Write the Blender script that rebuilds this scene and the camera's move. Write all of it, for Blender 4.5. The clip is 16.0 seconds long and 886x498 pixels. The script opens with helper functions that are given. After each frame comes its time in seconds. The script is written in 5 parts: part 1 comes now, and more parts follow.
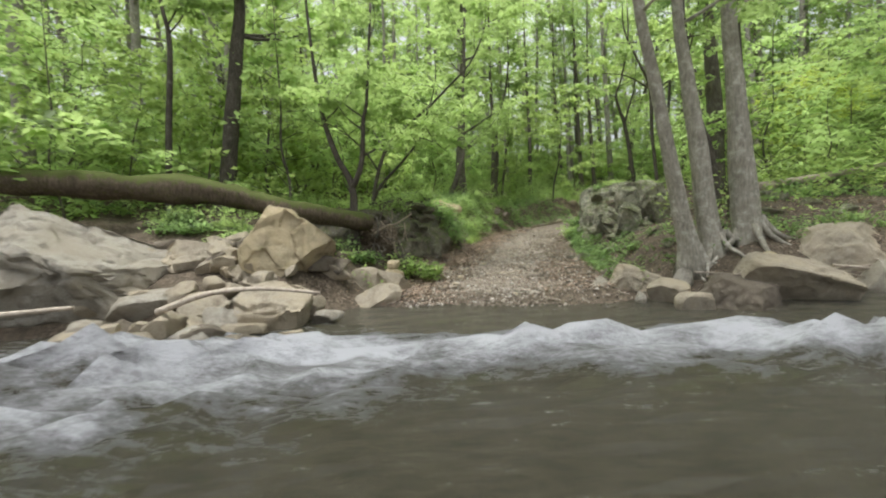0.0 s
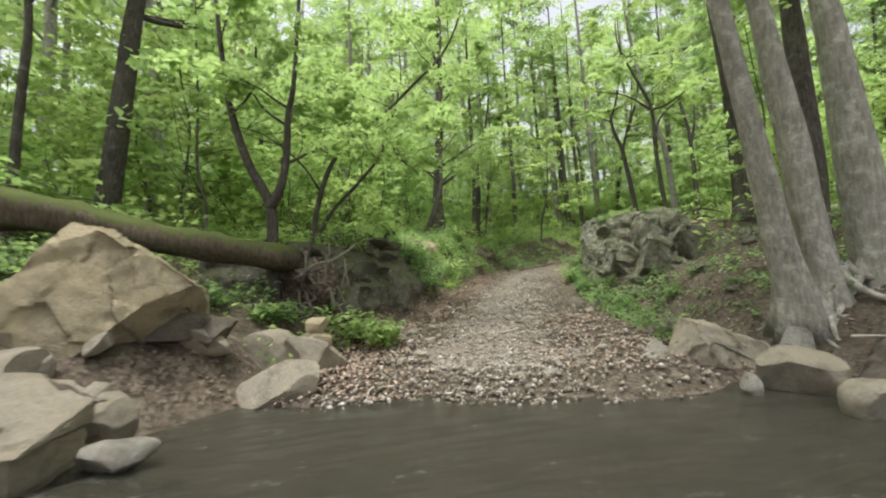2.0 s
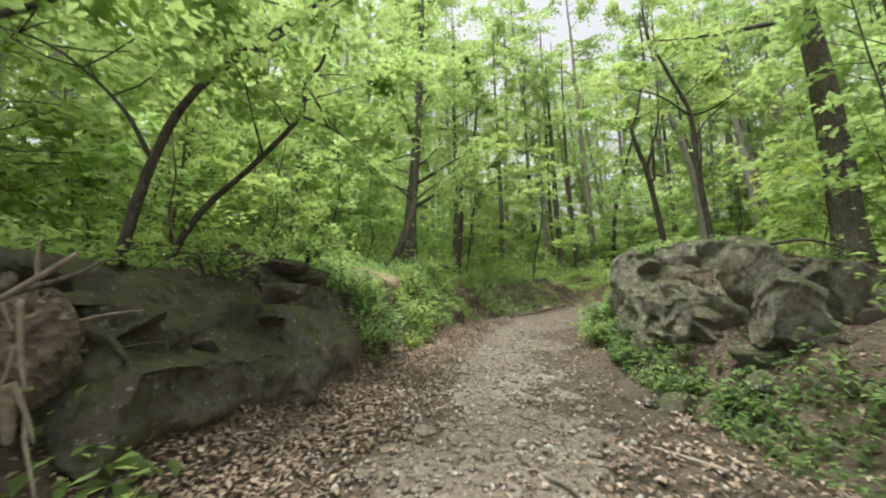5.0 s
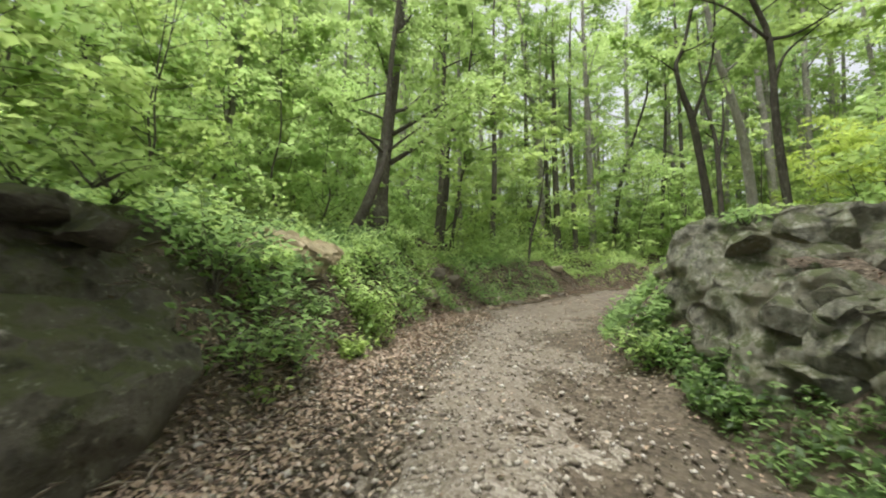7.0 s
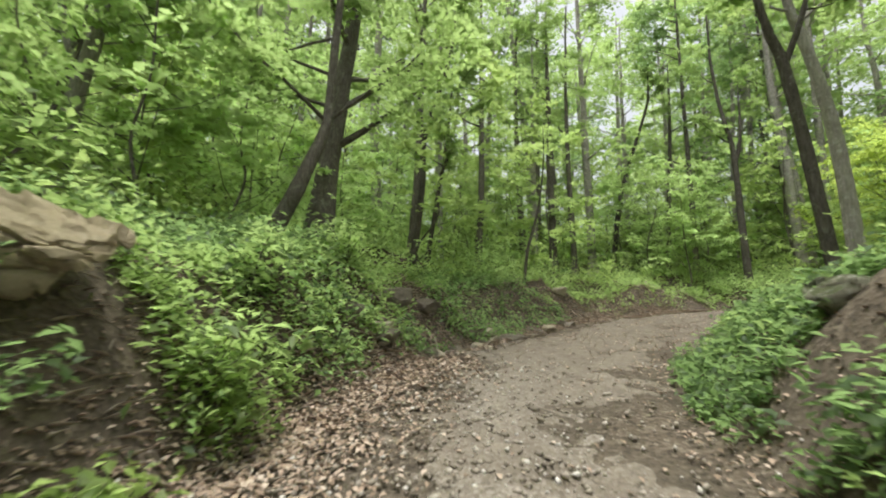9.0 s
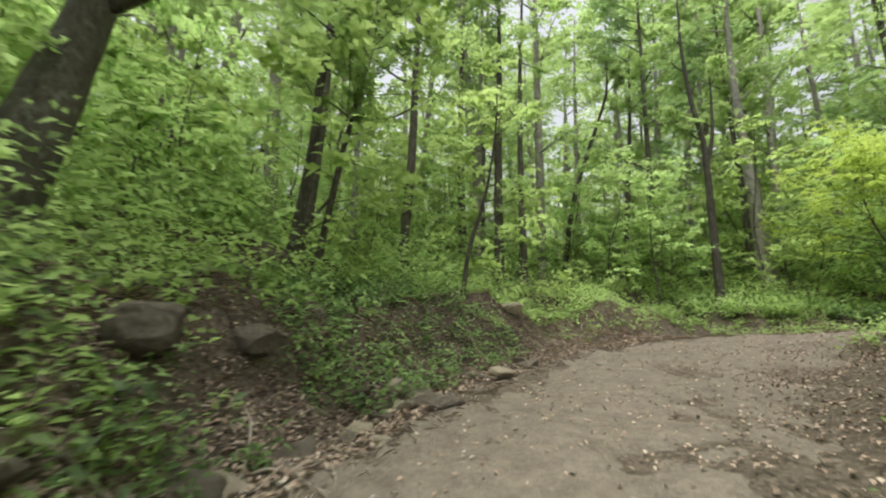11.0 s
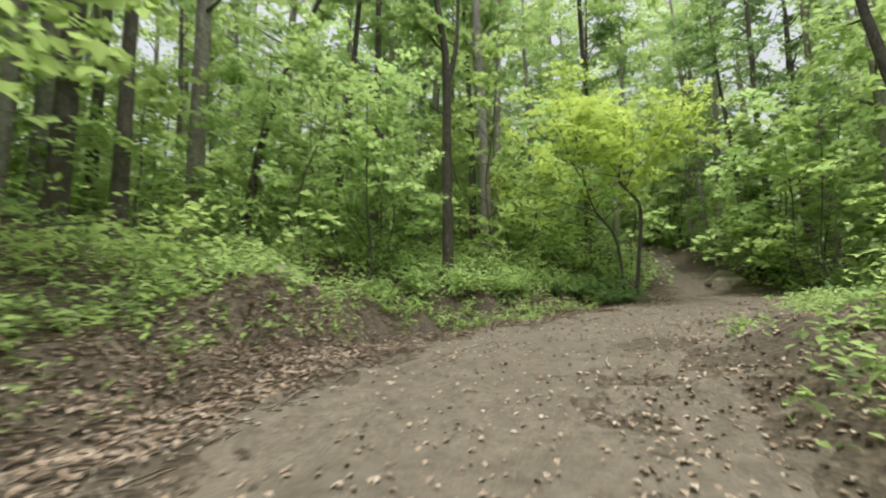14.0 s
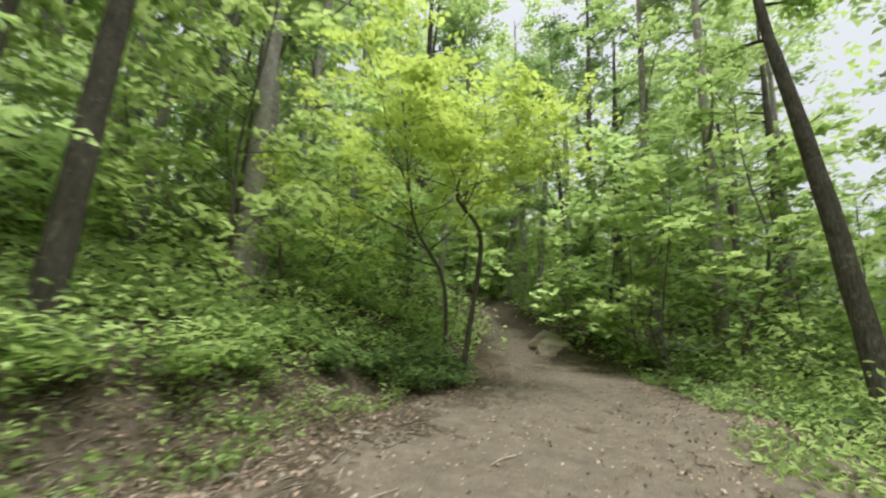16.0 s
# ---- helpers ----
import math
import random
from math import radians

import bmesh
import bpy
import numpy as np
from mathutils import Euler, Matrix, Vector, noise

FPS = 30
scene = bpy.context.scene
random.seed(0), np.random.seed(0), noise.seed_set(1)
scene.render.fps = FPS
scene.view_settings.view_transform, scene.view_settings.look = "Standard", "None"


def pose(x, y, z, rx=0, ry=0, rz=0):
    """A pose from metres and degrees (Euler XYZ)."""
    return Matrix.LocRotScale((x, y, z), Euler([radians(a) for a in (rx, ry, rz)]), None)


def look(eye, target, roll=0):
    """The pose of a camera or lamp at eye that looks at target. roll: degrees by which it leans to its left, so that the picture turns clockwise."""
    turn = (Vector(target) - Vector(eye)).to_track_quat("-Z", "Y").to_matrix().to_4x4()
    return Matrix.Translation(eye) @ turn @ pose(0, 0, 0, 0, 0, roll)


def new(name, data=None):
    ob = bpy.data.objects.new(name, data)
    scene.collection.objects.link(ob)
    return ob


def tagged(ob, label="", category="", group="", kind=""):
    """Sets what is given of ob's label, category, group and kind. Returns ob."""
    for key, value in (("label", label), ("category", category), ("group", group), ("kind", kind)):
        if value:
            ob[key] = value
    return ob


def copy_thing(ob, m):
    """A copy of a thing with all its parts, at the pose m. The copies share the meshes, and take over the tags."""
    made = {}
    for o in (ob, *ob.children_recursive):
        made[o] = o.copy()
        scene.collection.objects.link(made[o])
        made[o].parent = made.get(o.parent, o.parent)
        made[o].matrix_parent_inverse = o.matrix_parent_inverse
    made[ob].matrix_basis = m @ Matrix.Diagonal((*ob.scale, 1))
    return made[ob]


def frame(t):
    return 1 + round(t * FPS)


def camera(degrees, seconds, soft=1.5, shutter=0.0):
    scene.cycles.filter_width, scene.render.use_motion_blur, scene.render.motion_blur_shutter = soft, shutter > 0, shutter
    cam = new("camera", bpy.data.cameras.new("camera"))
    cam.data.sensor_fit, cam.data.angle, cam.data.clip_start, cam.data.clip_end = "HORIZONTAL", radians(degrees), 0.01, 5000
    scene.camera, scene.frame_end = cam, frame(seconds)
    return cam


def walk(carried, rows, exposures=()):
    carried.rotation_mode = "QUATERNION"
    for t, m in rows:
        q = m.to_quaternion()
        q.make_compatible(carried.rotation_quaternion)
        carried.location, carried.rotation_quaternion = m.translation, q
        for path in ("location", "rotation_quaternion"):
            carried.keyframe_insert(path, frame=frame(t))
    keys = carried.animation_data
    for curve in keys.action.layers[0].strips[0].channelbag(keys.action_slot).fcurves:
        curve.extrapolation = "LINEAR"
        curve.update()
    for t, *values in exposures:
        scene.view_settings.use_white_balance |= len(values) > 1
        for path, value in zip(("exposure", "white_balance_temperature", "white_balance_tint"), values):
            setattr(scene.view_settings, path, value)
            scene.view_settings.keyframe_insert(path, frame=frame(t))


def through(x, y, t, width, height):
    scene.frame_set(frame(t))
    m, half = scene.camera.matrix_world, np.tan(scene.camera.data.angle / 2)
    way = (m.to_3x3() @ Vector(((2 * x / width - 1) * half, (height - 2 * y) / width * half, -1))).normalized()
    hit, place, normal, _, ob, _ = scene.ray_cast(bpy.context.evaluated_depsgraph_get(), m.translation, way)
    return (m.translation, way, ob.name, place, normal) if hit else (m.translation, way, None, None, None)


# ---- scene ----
cam = camera(94.1, 16.0, soft=2.05, shutter=0.38)
PATH = [
    (0, (0.089, -0.121, 1.552), (0.071, 1.877, 1.465), -2.3),
    (0.5, (0.19, 0.746, 1.489), (0.196, 2.744, 1.396), -2.4),
    (1, (0.26, 1.574, 1.525), (0.257, 3.574, 1.494), -3.1),
    (1.5, (0.323, 2.457, 1.473), (0.359, 4.456, 1.552), -2.8),
    (2, (0.444, 3.334, 1.413), (0.52, 5.328, 1.547), -2.9),
    (2.5, (0.502, 4.199, 1.424), (0.65, 6.191, 1.531), -1.7),
    (3, (0.62, 4.966, 1.436), (0.767, 6.954, 1.599), -2.1),
    (3.5, (0.736, 5.774, 1.437), (0.879, 7.755, 1.666), -2.6),
    (4, (0.851, 6.498, 1.524), (1.005, 8.467, 1.839), -3.5),
    (4.2, (0.905, 6.799, 1.539), (1.063, 8.768, 1.854), -3.4),
    (6.3, (1.309, 10.218, 1.94), (1.492, 12.191, 2.208), 4.2),
    (6.5, (1.447, 10.61, 1.924), (1.649, 12.589, 2.131), 2.2),
    (7, (1.717, 11.619, 1.921), (1.953, 13.593, 2.139), 1.6),
    (7.5, (1.911, 12.586, 1.992), (2.166, 14.559, 2.198), 2.1),
    (8, (2.077, 13.52, 2.042), (2.345, 15.491, 2.251), 3.1),
    (8.2, (2.183, 13.872, 2.033), (2.443, 15.835, 2.311), 2.2),
    (10.3, (3.591, 18.78, 2.437), (4.011, 20.703, 2.794), 1.9),
    (10.5, (3.821, 19.207, 2.473), (4.279, 21.12, 2.837), 1.3),
    (11, (4.33, 20.362, 2.632), (4.911, 22.237, 3.012), 2.9),
    (11.5, (5.109, 21.636, 2.817), (5.884, 23.435, 3.221), 2.2),
    (12, (6.0, 22.772, 2.933), (6.961, 24.488, 3.293), 0.9),
    (12.5, (6.994, 23.856, 3.088), (8.122, 25.487, 3.345), -0.3),
    (13, (7.995, 24.799, 3.221), (9.261, 26.322, 3.499), 2.0),
    (13.5, (9.269, 25.471, 3.333), (10.71, 26.811, 3.692), 0.3),
    (14, (10.757, 26.192, 3.467), (12.342, 27.383, 3.727), 0.9),
    (14.5, (12.299, 26.846, 3.823), (13.988, 27.86, 4.17), 1.8),
    (15, (13.954, 27.392, 4.154), (15.713, 28.242, 4.585), 5.2),
    (15.5, (15.714, 27.822, 4.306), (17.535, 28.533, 4.726), 3.7),
    (16, (17.458, 28.057, 4.494), (19.355, 28.503, 4.945), 4.5),
]
# the camera opens up under the trees
EXPOSURES = [(t, stops, kelvin, 10) for t, stops, kelvin in (
    (0.0, 0.78, 6200), (2.0, 0.82, 6150), (4.0, 0.8, 6300), (6.5, 0.82, 6250), (8.2, 0.84, 6200),
    (10.5, 0.74, 6200), (12.5, 0.72, 6200), (14.0, 0.66, 6200), (16.0, 0.7, 6200))]
walk(cam, [(t, look(eye, target, roll)) for t, eye, target, roll in PATH], EXPOSURES)

# ---------------------------------------------------------------- world, sun, exposure
world = bpy.data.worlds.new("world")
scene.world = world
world.use_nodes = True
wn = world.node_tree
sky = wn.nodes.new("ShaderNodeTexSky")
sky.sky_type = "NISHITA"
sky.sun_disc = False
sky.sun_elevation, sky.sun_rotation = radians(82.3), radians(-112)
sky.air_density, sky.dust_density, sky.ozone_density = 1.0, 6.0, 0.6
wn.nodes["Background"].inputs[1].default_value = 0.15
haze = wn.nodes.new("ShaderNodeHueSaturation")
haze.inputs["Saturation"].default_value = 0.08
wn.links.new(sky.outputs[0], haze.inputs["Color"])
wn.links.new(haze.outputs[0], wn.nodes["Background"].inputs[0])
sun_data = bpy.data.lights.new("sun", "SUN")
sun_data.energy, sun_data.angle, sun_data.color = 1.2, radians(13), (1.0, 0.96, 0.88)
sun = new("sun", sun_data)
sun.matrix_world = look((0, 0, 40), (5, 2, 0))


# ---------------------------------------------------------------- materials
def ramp(nt, fac, stops):
    n = nt.nodes.new("ShaderNodeValToRGB")
    e = n.color_ramp.elements
    while len(e) < len(stops):
        e.new(0.5)
    for el, (p, c) in zip(e, stops):
        el.position, el.color = p, (*c, 1)
    nt.links.new(fac, n.inputs[0])
    return n.outputs[0]


def noise_tex(nt, vec, scale, detail=5.0, rough=0.6, kind="ShaderNodeTexNoise"):
    n = nt.nodes.new(kind)
    n.inputs["Scale"].default_value = scale
    if kind == "ShaderNodeTexNoise":
        n.inputs["Detail"].default_value, n.inputs["Roughness"].default_value = detail, rough
    nt.links.new(vec, n.inputs["Vector"])
    return n


def mix(nt, fac, a, b, mode="MIX"):
    n = nt.nodes.new("ShaderNodeMix")
    n.data_type, n.blend_type = "RGBA", mode
    for sock, v in ((n.inputs[0], fac), (n.inputs[6], a), (n.inputs[7], b)):
        if isinstance(v, (int, float)):
            sock.default_value = v
        elif isinstance(v, tuple):
            sock.default_value = (*v, 1)
        else:
            nt.links.new(v, sock)
    return n.outputs[2]


def coords(nt, space="Object", stretch=(1, 1, 1)):
    tc = nt.nodes.new("ShaderNodeTexCoord")
    if space == "World":
        g = nt.nodes.new("ShaderNodeNewGeometry")
        out = g.outputs["Position"]
    else:
        out = tc.outputs[space]
    mp = nt.nodes.new("ShaderNodeMapping")
    mp.inputs["Scale"].default_value = stretch
    nt.links.new(out, mp.inputs[0])
    return mp.outputs[0]


def shade(nt, colour, rough=0.9, height=None, strength=0.5, distance=0.02, spec=0.3):
    b = nt.nodes["Principled BSDF"]
    nt.links.new(colour, b.inputs["Base Color"])
    b.inputs["Roughness"].default_value = rough
    b.inputs["Specular IOR Level"].default_value = spec
    if height is not None:
        bp = nt.nodes.new("ShaderNodeBump")
        bp.inputs["Strength"].default_value, bp.inputs["Distance"].default_value = strength, distance
        nt.links.new(height, bp.inputs["Height"])
        nt.links.new(bp.outputs[0], b.inputs["Normal"])
    return b


def material(name):
    m = bpy.data.materials.new(name)
    m.use_nodes = True
    return m, m.node_tree


def upward(nt, spread, weight, low, high):
    """Where moss grows: on faces that look up, broken up by a noise."""
    g = nt.nodes.new("ShaderNodeNewGeometry")
    s = nt.nodes.new("ShaderNodeSeparateXYZ")
    nt.links.new(g.outputs["Normal"], s.inputs[0])
    add = nt.nodes.new("ShaderNodeMath")
    add.operation = "MULTIPLY_ADD"
    nt.links.new(s.outputs[2], add.inputs[0])
    add.inputs[1].default_value = weight
    nt.links.new(spread, add.inputs[2])
    return ramp(nt, add.outputs[0], [(low, (0, 0, 0)), (high, (0.9, 0.9, 0.9))])


def bark_mat(name, dark, light, lichen, amount=0.5, moss=None):
    m, nt = material(name)
    v = coords(nt, "World", (1, 1, 0.18))
    ridges = noise_tex(nt, v, 26, 4, 0.65)
    w = coords(nt, "World")
    big = noise_tex(nt, w, 1.7, 3)
    patch = noise_tex(nt, w, 7, 5, 0.7)
    c = ramp(nt, ridges.outputs[0], [(0.3, dark), (0.7, light)])
    pm = ramp(nt, patch.outputs[0], [(0.62 - 0.2 * amount, (0, 0, 0)), (0.72 - 0.1 * amount, (1, 1, 1))])
    c = mix(nt, pm, c, lichen)
    c = mix(nt, 0.45, c, ramp(nt, big.outputs[0], [(0.3, (0.55, 0.55, 0.55)), (0.7, (1, 1, 1))]), "MULTIPLY")
    fleck = noise_tex(nt, coords(nt, "World", (1, 1, 2.2)), 24, 3, 0.6)
    c = mix(nt, ramp(nt, fleck.outputs[0], [(0.58, (0, 0, 0)), (0.66, (0.55, 0.55, 0.55))]), c, dark)
    blotch = noise_tex(nt, w, 3.2, 5, 0.7)
    c = mix(nt, 0.5, c, ramp(nt, blotch.outputs[0], [(0.38, (0.62, 0.62, 0.58)), (0.62, (1.15, 1.15, 1.15))]), "MULTIPLY")
    if moss:
        c = mix(nt, upward(nt, patch.outputs[0], 0.5, 0.62, 0.78), c, moss)
    shade(nt, c, 0.92, ridges.outputs[0], 0.8, 0.03, 0.15)
    return m


def rock_mat(name, dark, light, stain, moss=0.0, moss_col=(0.05, 0.075, 0.018), scale=1.0, lichen=0.0):
    m, nt = material(name)
    w = coords(nt, "World")
    grain = noise_tex(nt, w, 38 * scale, 6, 0.75)
    mid = noise_tex(nt, w, 4.5 * scale, 7, 0.62)
    big = noise_tex(nt, w, 1.1 * scale, 3)
    c = ramp(nt, mid.outputs[0], [(0.3, dark), (0.52, light), (0.75, stain)])
    c = mix(nt, 0.6, c, ramp(nt, grain.outputs[0], [(0.3, (0.45, 0.45, 0.45)), (0.65, (1.1, 1.1, 1.1))]), "MULTIPLY")
    c = mix(nt, ramp(nt, big.outputs[0], [(0.42, (0, 0, 0)), (0.66, (0.8, 0.8, 0.8))]), c, stain)
    if moss:
        c = mix(nt, upward(nt, mid.outputs[0], 0.35, 0.78 - 0.3 * moss, 0.9 - 0.3 * moss), c, moss_col)
    if lichen:
        spots = noise_tex(nt, w, 8.5, 7, 0.78)
        # dark patches in the colour stand in for the shade of holes
        pit_shade = noise_tex(nt, w, 4.5, 6, 0.7)
        c = mix(nt, ramp(nt, pit_shade.outputs[0], [(0.56, (0, 0, 0)), (0.66, (0.85, 0.85, 0.85))]), c, dark)
        green = noise_tex(nt, w, 1.9, 6, 0.75)
        c = mix(nt, ramp(nt, green.outputs[0], [(0.52, (0, 0, 0)), (0.64, (0.7, 0.7, 0.7))]), c, moss_col)
        c = mix(nt, ramp(nt, spots.outputs[0], [(0.64 - 0.12 * lichen, (0, 0, 0)), (0.7 - 0.1 * lichen, (0.75, 0.75, 0.75))]), c, (0.5, 0.485, 0.385))
    h = mix(nt, 0.5, mid.outputs[0], grain.outputs[0])
    shade(nt, c, 0.88, h, 1.0, 0.1, 0.25)
    return m


def leaf_mat(name, dark, light, through):
    m, nt = material(name)
    nt.nodes.remove(nt.nodes["Principled BSDF"])
    g = nt.nodes.new("ShaderNodeNewGeometry")
    w = coords(nt, "World")
    big = noise_tex(nt, w, 0.35, 2)
    blend = nt.nodes.new("ShaderNodeMath")
    blend.operation = "MULTIPLY_ADD"
    blend.inputs[1].default_value = 0.55
    nt.links.new(g.outputs["Random Per Island"], blend.inputs[0])
    sub = nt.nodes.new("ShaderNodeMath")
    sub.operation = "MULTIPLY_ADD"
    sub.inputs[1].default_value, sub.inputs[2].default_value = 0.9, -0.22
    nt.links.new(big.outputs[0], sub.inputs[0])
    nt.links.new(sub.outputs[0], blend.inputs[2])
    col = ramp(nt, blend.outputs[0], [(0.05, dark), (0.95, light)])
    dif = nt.nodes.new("ShaderNodeBsdfDiffuse")
    tra = nt.nodes.new("ShaderNodeBsdfTranslucent")
    glo = nt.nodes.new("ShaderNodeBsdfGlossy")
    glo.inputs["Roughness"].default_value = 0.5
    glo.inputs["Color"].default_value = (1, 1, 1, 1)
    nt.links.new(col, dif.inputs["Color"])
    nt.links.new(mix(nt, 0.7, col, through), tra.inputs["Color"])
    a = nt.nodes.new("ShaderNodeMixShader")
    a.inputs[0].default_value = 0.7
    nt.links.new(dif.outputs[0], a.inputs[1])
    nt.links.new(tra.outputs[0], a.inputs[2])
    b = nt.nodes.new("ShaderNodeMixShader")
    b.inputs[0].default_value = 0.018
    nt.links.new(a.outputs[0], b.inputs[1])
    nt.links.new(glo.outputs[0], b.inputs[2])
    nt.links.new(b.outputs[0], nt.nodes["Material Output"].inputs["Surface"])
    return m


def soil_colour(nt, w):
    big = noise_tex(nt, w, 0.8, 4)
    mid = noise_tex(nt, w, 6, 6, 0.7)
    cell = noise_tex(nt, w, 22, kind="ShaderNodeTexVoronoi")
    fine = noise_tex(nt, w, 60, 4, 0.7)
    c = ramp(nt, mid.outputs[0], [(0.3, (0.0473, 0.0387, 0.0275)), (0.55, (0.116, 0.0946, 0.0671)), (0.8, (0.194, 0.161, 0.119))])
    litter = ramp(nt, cell.outputs["Color"], [(0.2, (0.0533, 0.0413, 0.0292)), (0.6, (0.142, 0.11, 0.0774)), (0.9, (0.241, 0.198, 0.146))])
    c = mix(nt, ramp(nt, big.outputs[0], [(0.35, (0.1, 0.1, 0.1)), (0.6, (0.8, 0.8, 0.8))]), c, litter)
    c = mix(nt, 0.5, c, ramp(nt, fine.outputs[0], [(0.3, (0.5, 0.5, 0.5)), (0.7, (1.1, 1.1, 1.1))]), "MULTIPLY")
    return c, mix(nt, 0.5, mid.outputs[0], cell.outputs["Distance"])


def soil_mat():
    m, nt = material("forest_soil")
    c, h = soil_colour(nt, coords(nt, "World"))
    shade(nt, c, 0.95, h, 0.7, 0.04, 0.15)
    return m


def gravel_mat():
    m, nt = material("trail_gravel")
    w = coords(nt, "World")
    big = noise_tex(nt, w, 0.55, 4)
    mid = noise_tex(nt, w, 3.5, 5, 0.65)
    cell = noise_tex(nt, w, 30, kind="ShaderNodeTexVoronoi")
    fine = noise_tex(nt, w, 75, 4, 0.7)
    stone = ramp(nt, cell.outputs["Color"], [(0.1, (0.129, 0.107, 0.0817)), (0.5, (0.284, 0.245, 0.194)), (0.9, (0.482, 0.439, 0.37))])
    dirt = ramp(nt, mid.outputs[0], [(0.3, (0.0946, 0.0722, 0.0499)), (0.7, (0.206, 0.161, 0.114))])
    c = mix(nt, ramp(nt, big.outputs[0], [(0.3, (0.1, 0.1, 0.1)), (0.6, (0.7, 0.7, 0.7))]), stone, dirt)
    c = mix(nt, 0.5, c, ramp(nt, fine.outputs[0], [(0.3, (0.55, 0.55, 0.55)), (0.7, (1.1, 1.1, 1.1))]), "MULTIPLY")
    # packed dirt takes over where the trail leaves the stream
    soil, lump = soil_colour(nt, w)
    s = nt.nodes.new("ShaderNodeSeparateXYZ")
    nt.links.new(w, s.inputs[0])
    up = nt.nodes.new("ShaderNodeMapRange")
    up.inputs[1].default_value, up.inputs[2].default_value = 15.0, 25.0
    nt.links.new(s.outputs[1], up.inputs[0])
    packed = ramp(nt, mid.outputs[0], [(0.3, (0.138, 0.113, 0.0843)), (0.7, (0.275, 0.234, 0.179))])
    packed = mix(nt, 0.45, packed, ramp(nt, fine.outputs[0], [(0.3, (0.55, 0.55, 0.55)), (0.7, (1.1, 1.1, 1.1))]), "MULTIPLY")
    c = mix(nt, up.outputs[0], c, mix(nt, 0.6, soil, packed))
    shade(nt, c, 0.93, mix(nt, 0.4, cell.outputs["Distance"], mid.outputs[0]), 0.6, 0.03, 0.2)
    return m


def water_mat():
    m, nt = material("stream_water")
    b = nt.nodes["Principled BSDF"]
    w = coords(nt, "World", (0.55, 1.7, 1.5))
    at = nt.nodes.new("ShaderNodeVertexColor")
    at.layer_name = "foam"
    n1 = noise_tex(nt, w, 4.2, 8, 0.74)
    n2 = noise_tex(nt, w, 20, 6, 0.75)
    s = nt.nodes.new("ShaderNodeMath")
    s.operation = "ADD"
    nt.links.new(at.outputs["Color"], s.inputs[0])
    nt.links.new(n1.outputs[0], s.inputs[1])
    s2 = nt.nodes.new("ShaderNodeMath")
    s2.operation = "MULTIPLY_ADD"
    s2.inputs[1].default_value = 0.45
    nt.links.new(n2.outputs[0], s2.inputs[0])
    nt.links.new(s.outputs[0], s2.inputs[2])
    s3 = nt.nodes.new("ShaderNodeMath")
    s3.operation = "MULTIPLY"
    s3.inputs[1].default_value = 0.6
    nt.links.new(s2.outputs[0], s3.inputs[0])
    murk = ramp(nt, n1.outputs[0], [(0.35, (0.05, 0.045, 0.028)), (0.7, (0.1, 0.09, 0.058))])
    white = ramp(nt, s3.outputs[0], [(0.5, (0.07, 0.07, 0.06)), (0.6, (0.13, 0.13, 0.125)), (0.67, (0.25, 0.25, 0.25)), (0.8, (0.47, 0.48, 0.49))])
    cover = ramp(nt, s3.outputs[0], [(0.5, (0, 0, 0)), (0.6, (1, 1, 1))])
    nt.links.new(mix(nt, cover, murk, white), b.inputs["Base Color"])
    r = ramp(nt, cover, [(0.0, (0.09, 0.09, 0.09)), (1.0, (0.6, 0.6, 0.6))])
    nt.links.new(r, b.inputs["Roughness"])
    bp = nt.nodes.new("ShaderNodeBump")
    bp.inputs["Strength"].default_value, bp.inputs["Distance"].default_value = 1.0, 0.14
    nt.links.new(mix(nt, 0.4, n1.outputs[0], n2.outputs[0]), bp.inputs["Height"])
    nt.links.new(bp.outputs[0], b.inputs["Normal"])
    return m


def wood_mat(name, dark, light):
    m, nt = material(name)
    w = coords(nt, "World")
    n = noise_tex(nt, w, 14, 5, 0.7)
    shade(nt, ramp(nt, n.outputs[0], [(0.3, dark), (0.7, light)]), 0.85, n.outputs[0], 0.5, 0.01, 0.2)
    return m


def litter_mat():
    m, nt = material("dry_leaf")
    g = nt.nodes.new("ShaderNodeNewGeometry")
    c = ramp(nt, g.outputs["Random Per Island"], [(0.0, (0.2, 0.142, 0.098)), (0.4, (0.33, 0.24, 0.17)), (0.8, (0.43, 0.33, 0.245)), (1.0, (0.52, 0.425, 0.33))])
    shade(nt, c, 0.8, spec=0.2)
    return m


def pebble_mat():
    m, nt = material("pebble_stone")
    g = nt.nodes.new("ShaderNodeNewGeometry")
    c = ramp(nt, g.outputs["Random Per Island"], [(0.0, (0.19, 0.16, 0.122)), (0.4, (0.29, 0.245, 0.185)), (0.75, (0.42, 0.37, 0.3)), (1.0, (0.6, 0.56, 0.49))])
    n = noise_tex(nt, coords(nt, "World"), 50, 4, 0.7)
    c = mix(nt, 0.4, c, ramp(nt, n.outputs[0], [(0.3, (0.5, 0.5, 0.5)), (0.7, (1.1, 1.1, 1.1))]), "MULTIPLY")
    shade(nt, c, 0.85, n.outputs[0], 0.4, 0.01)
    return m


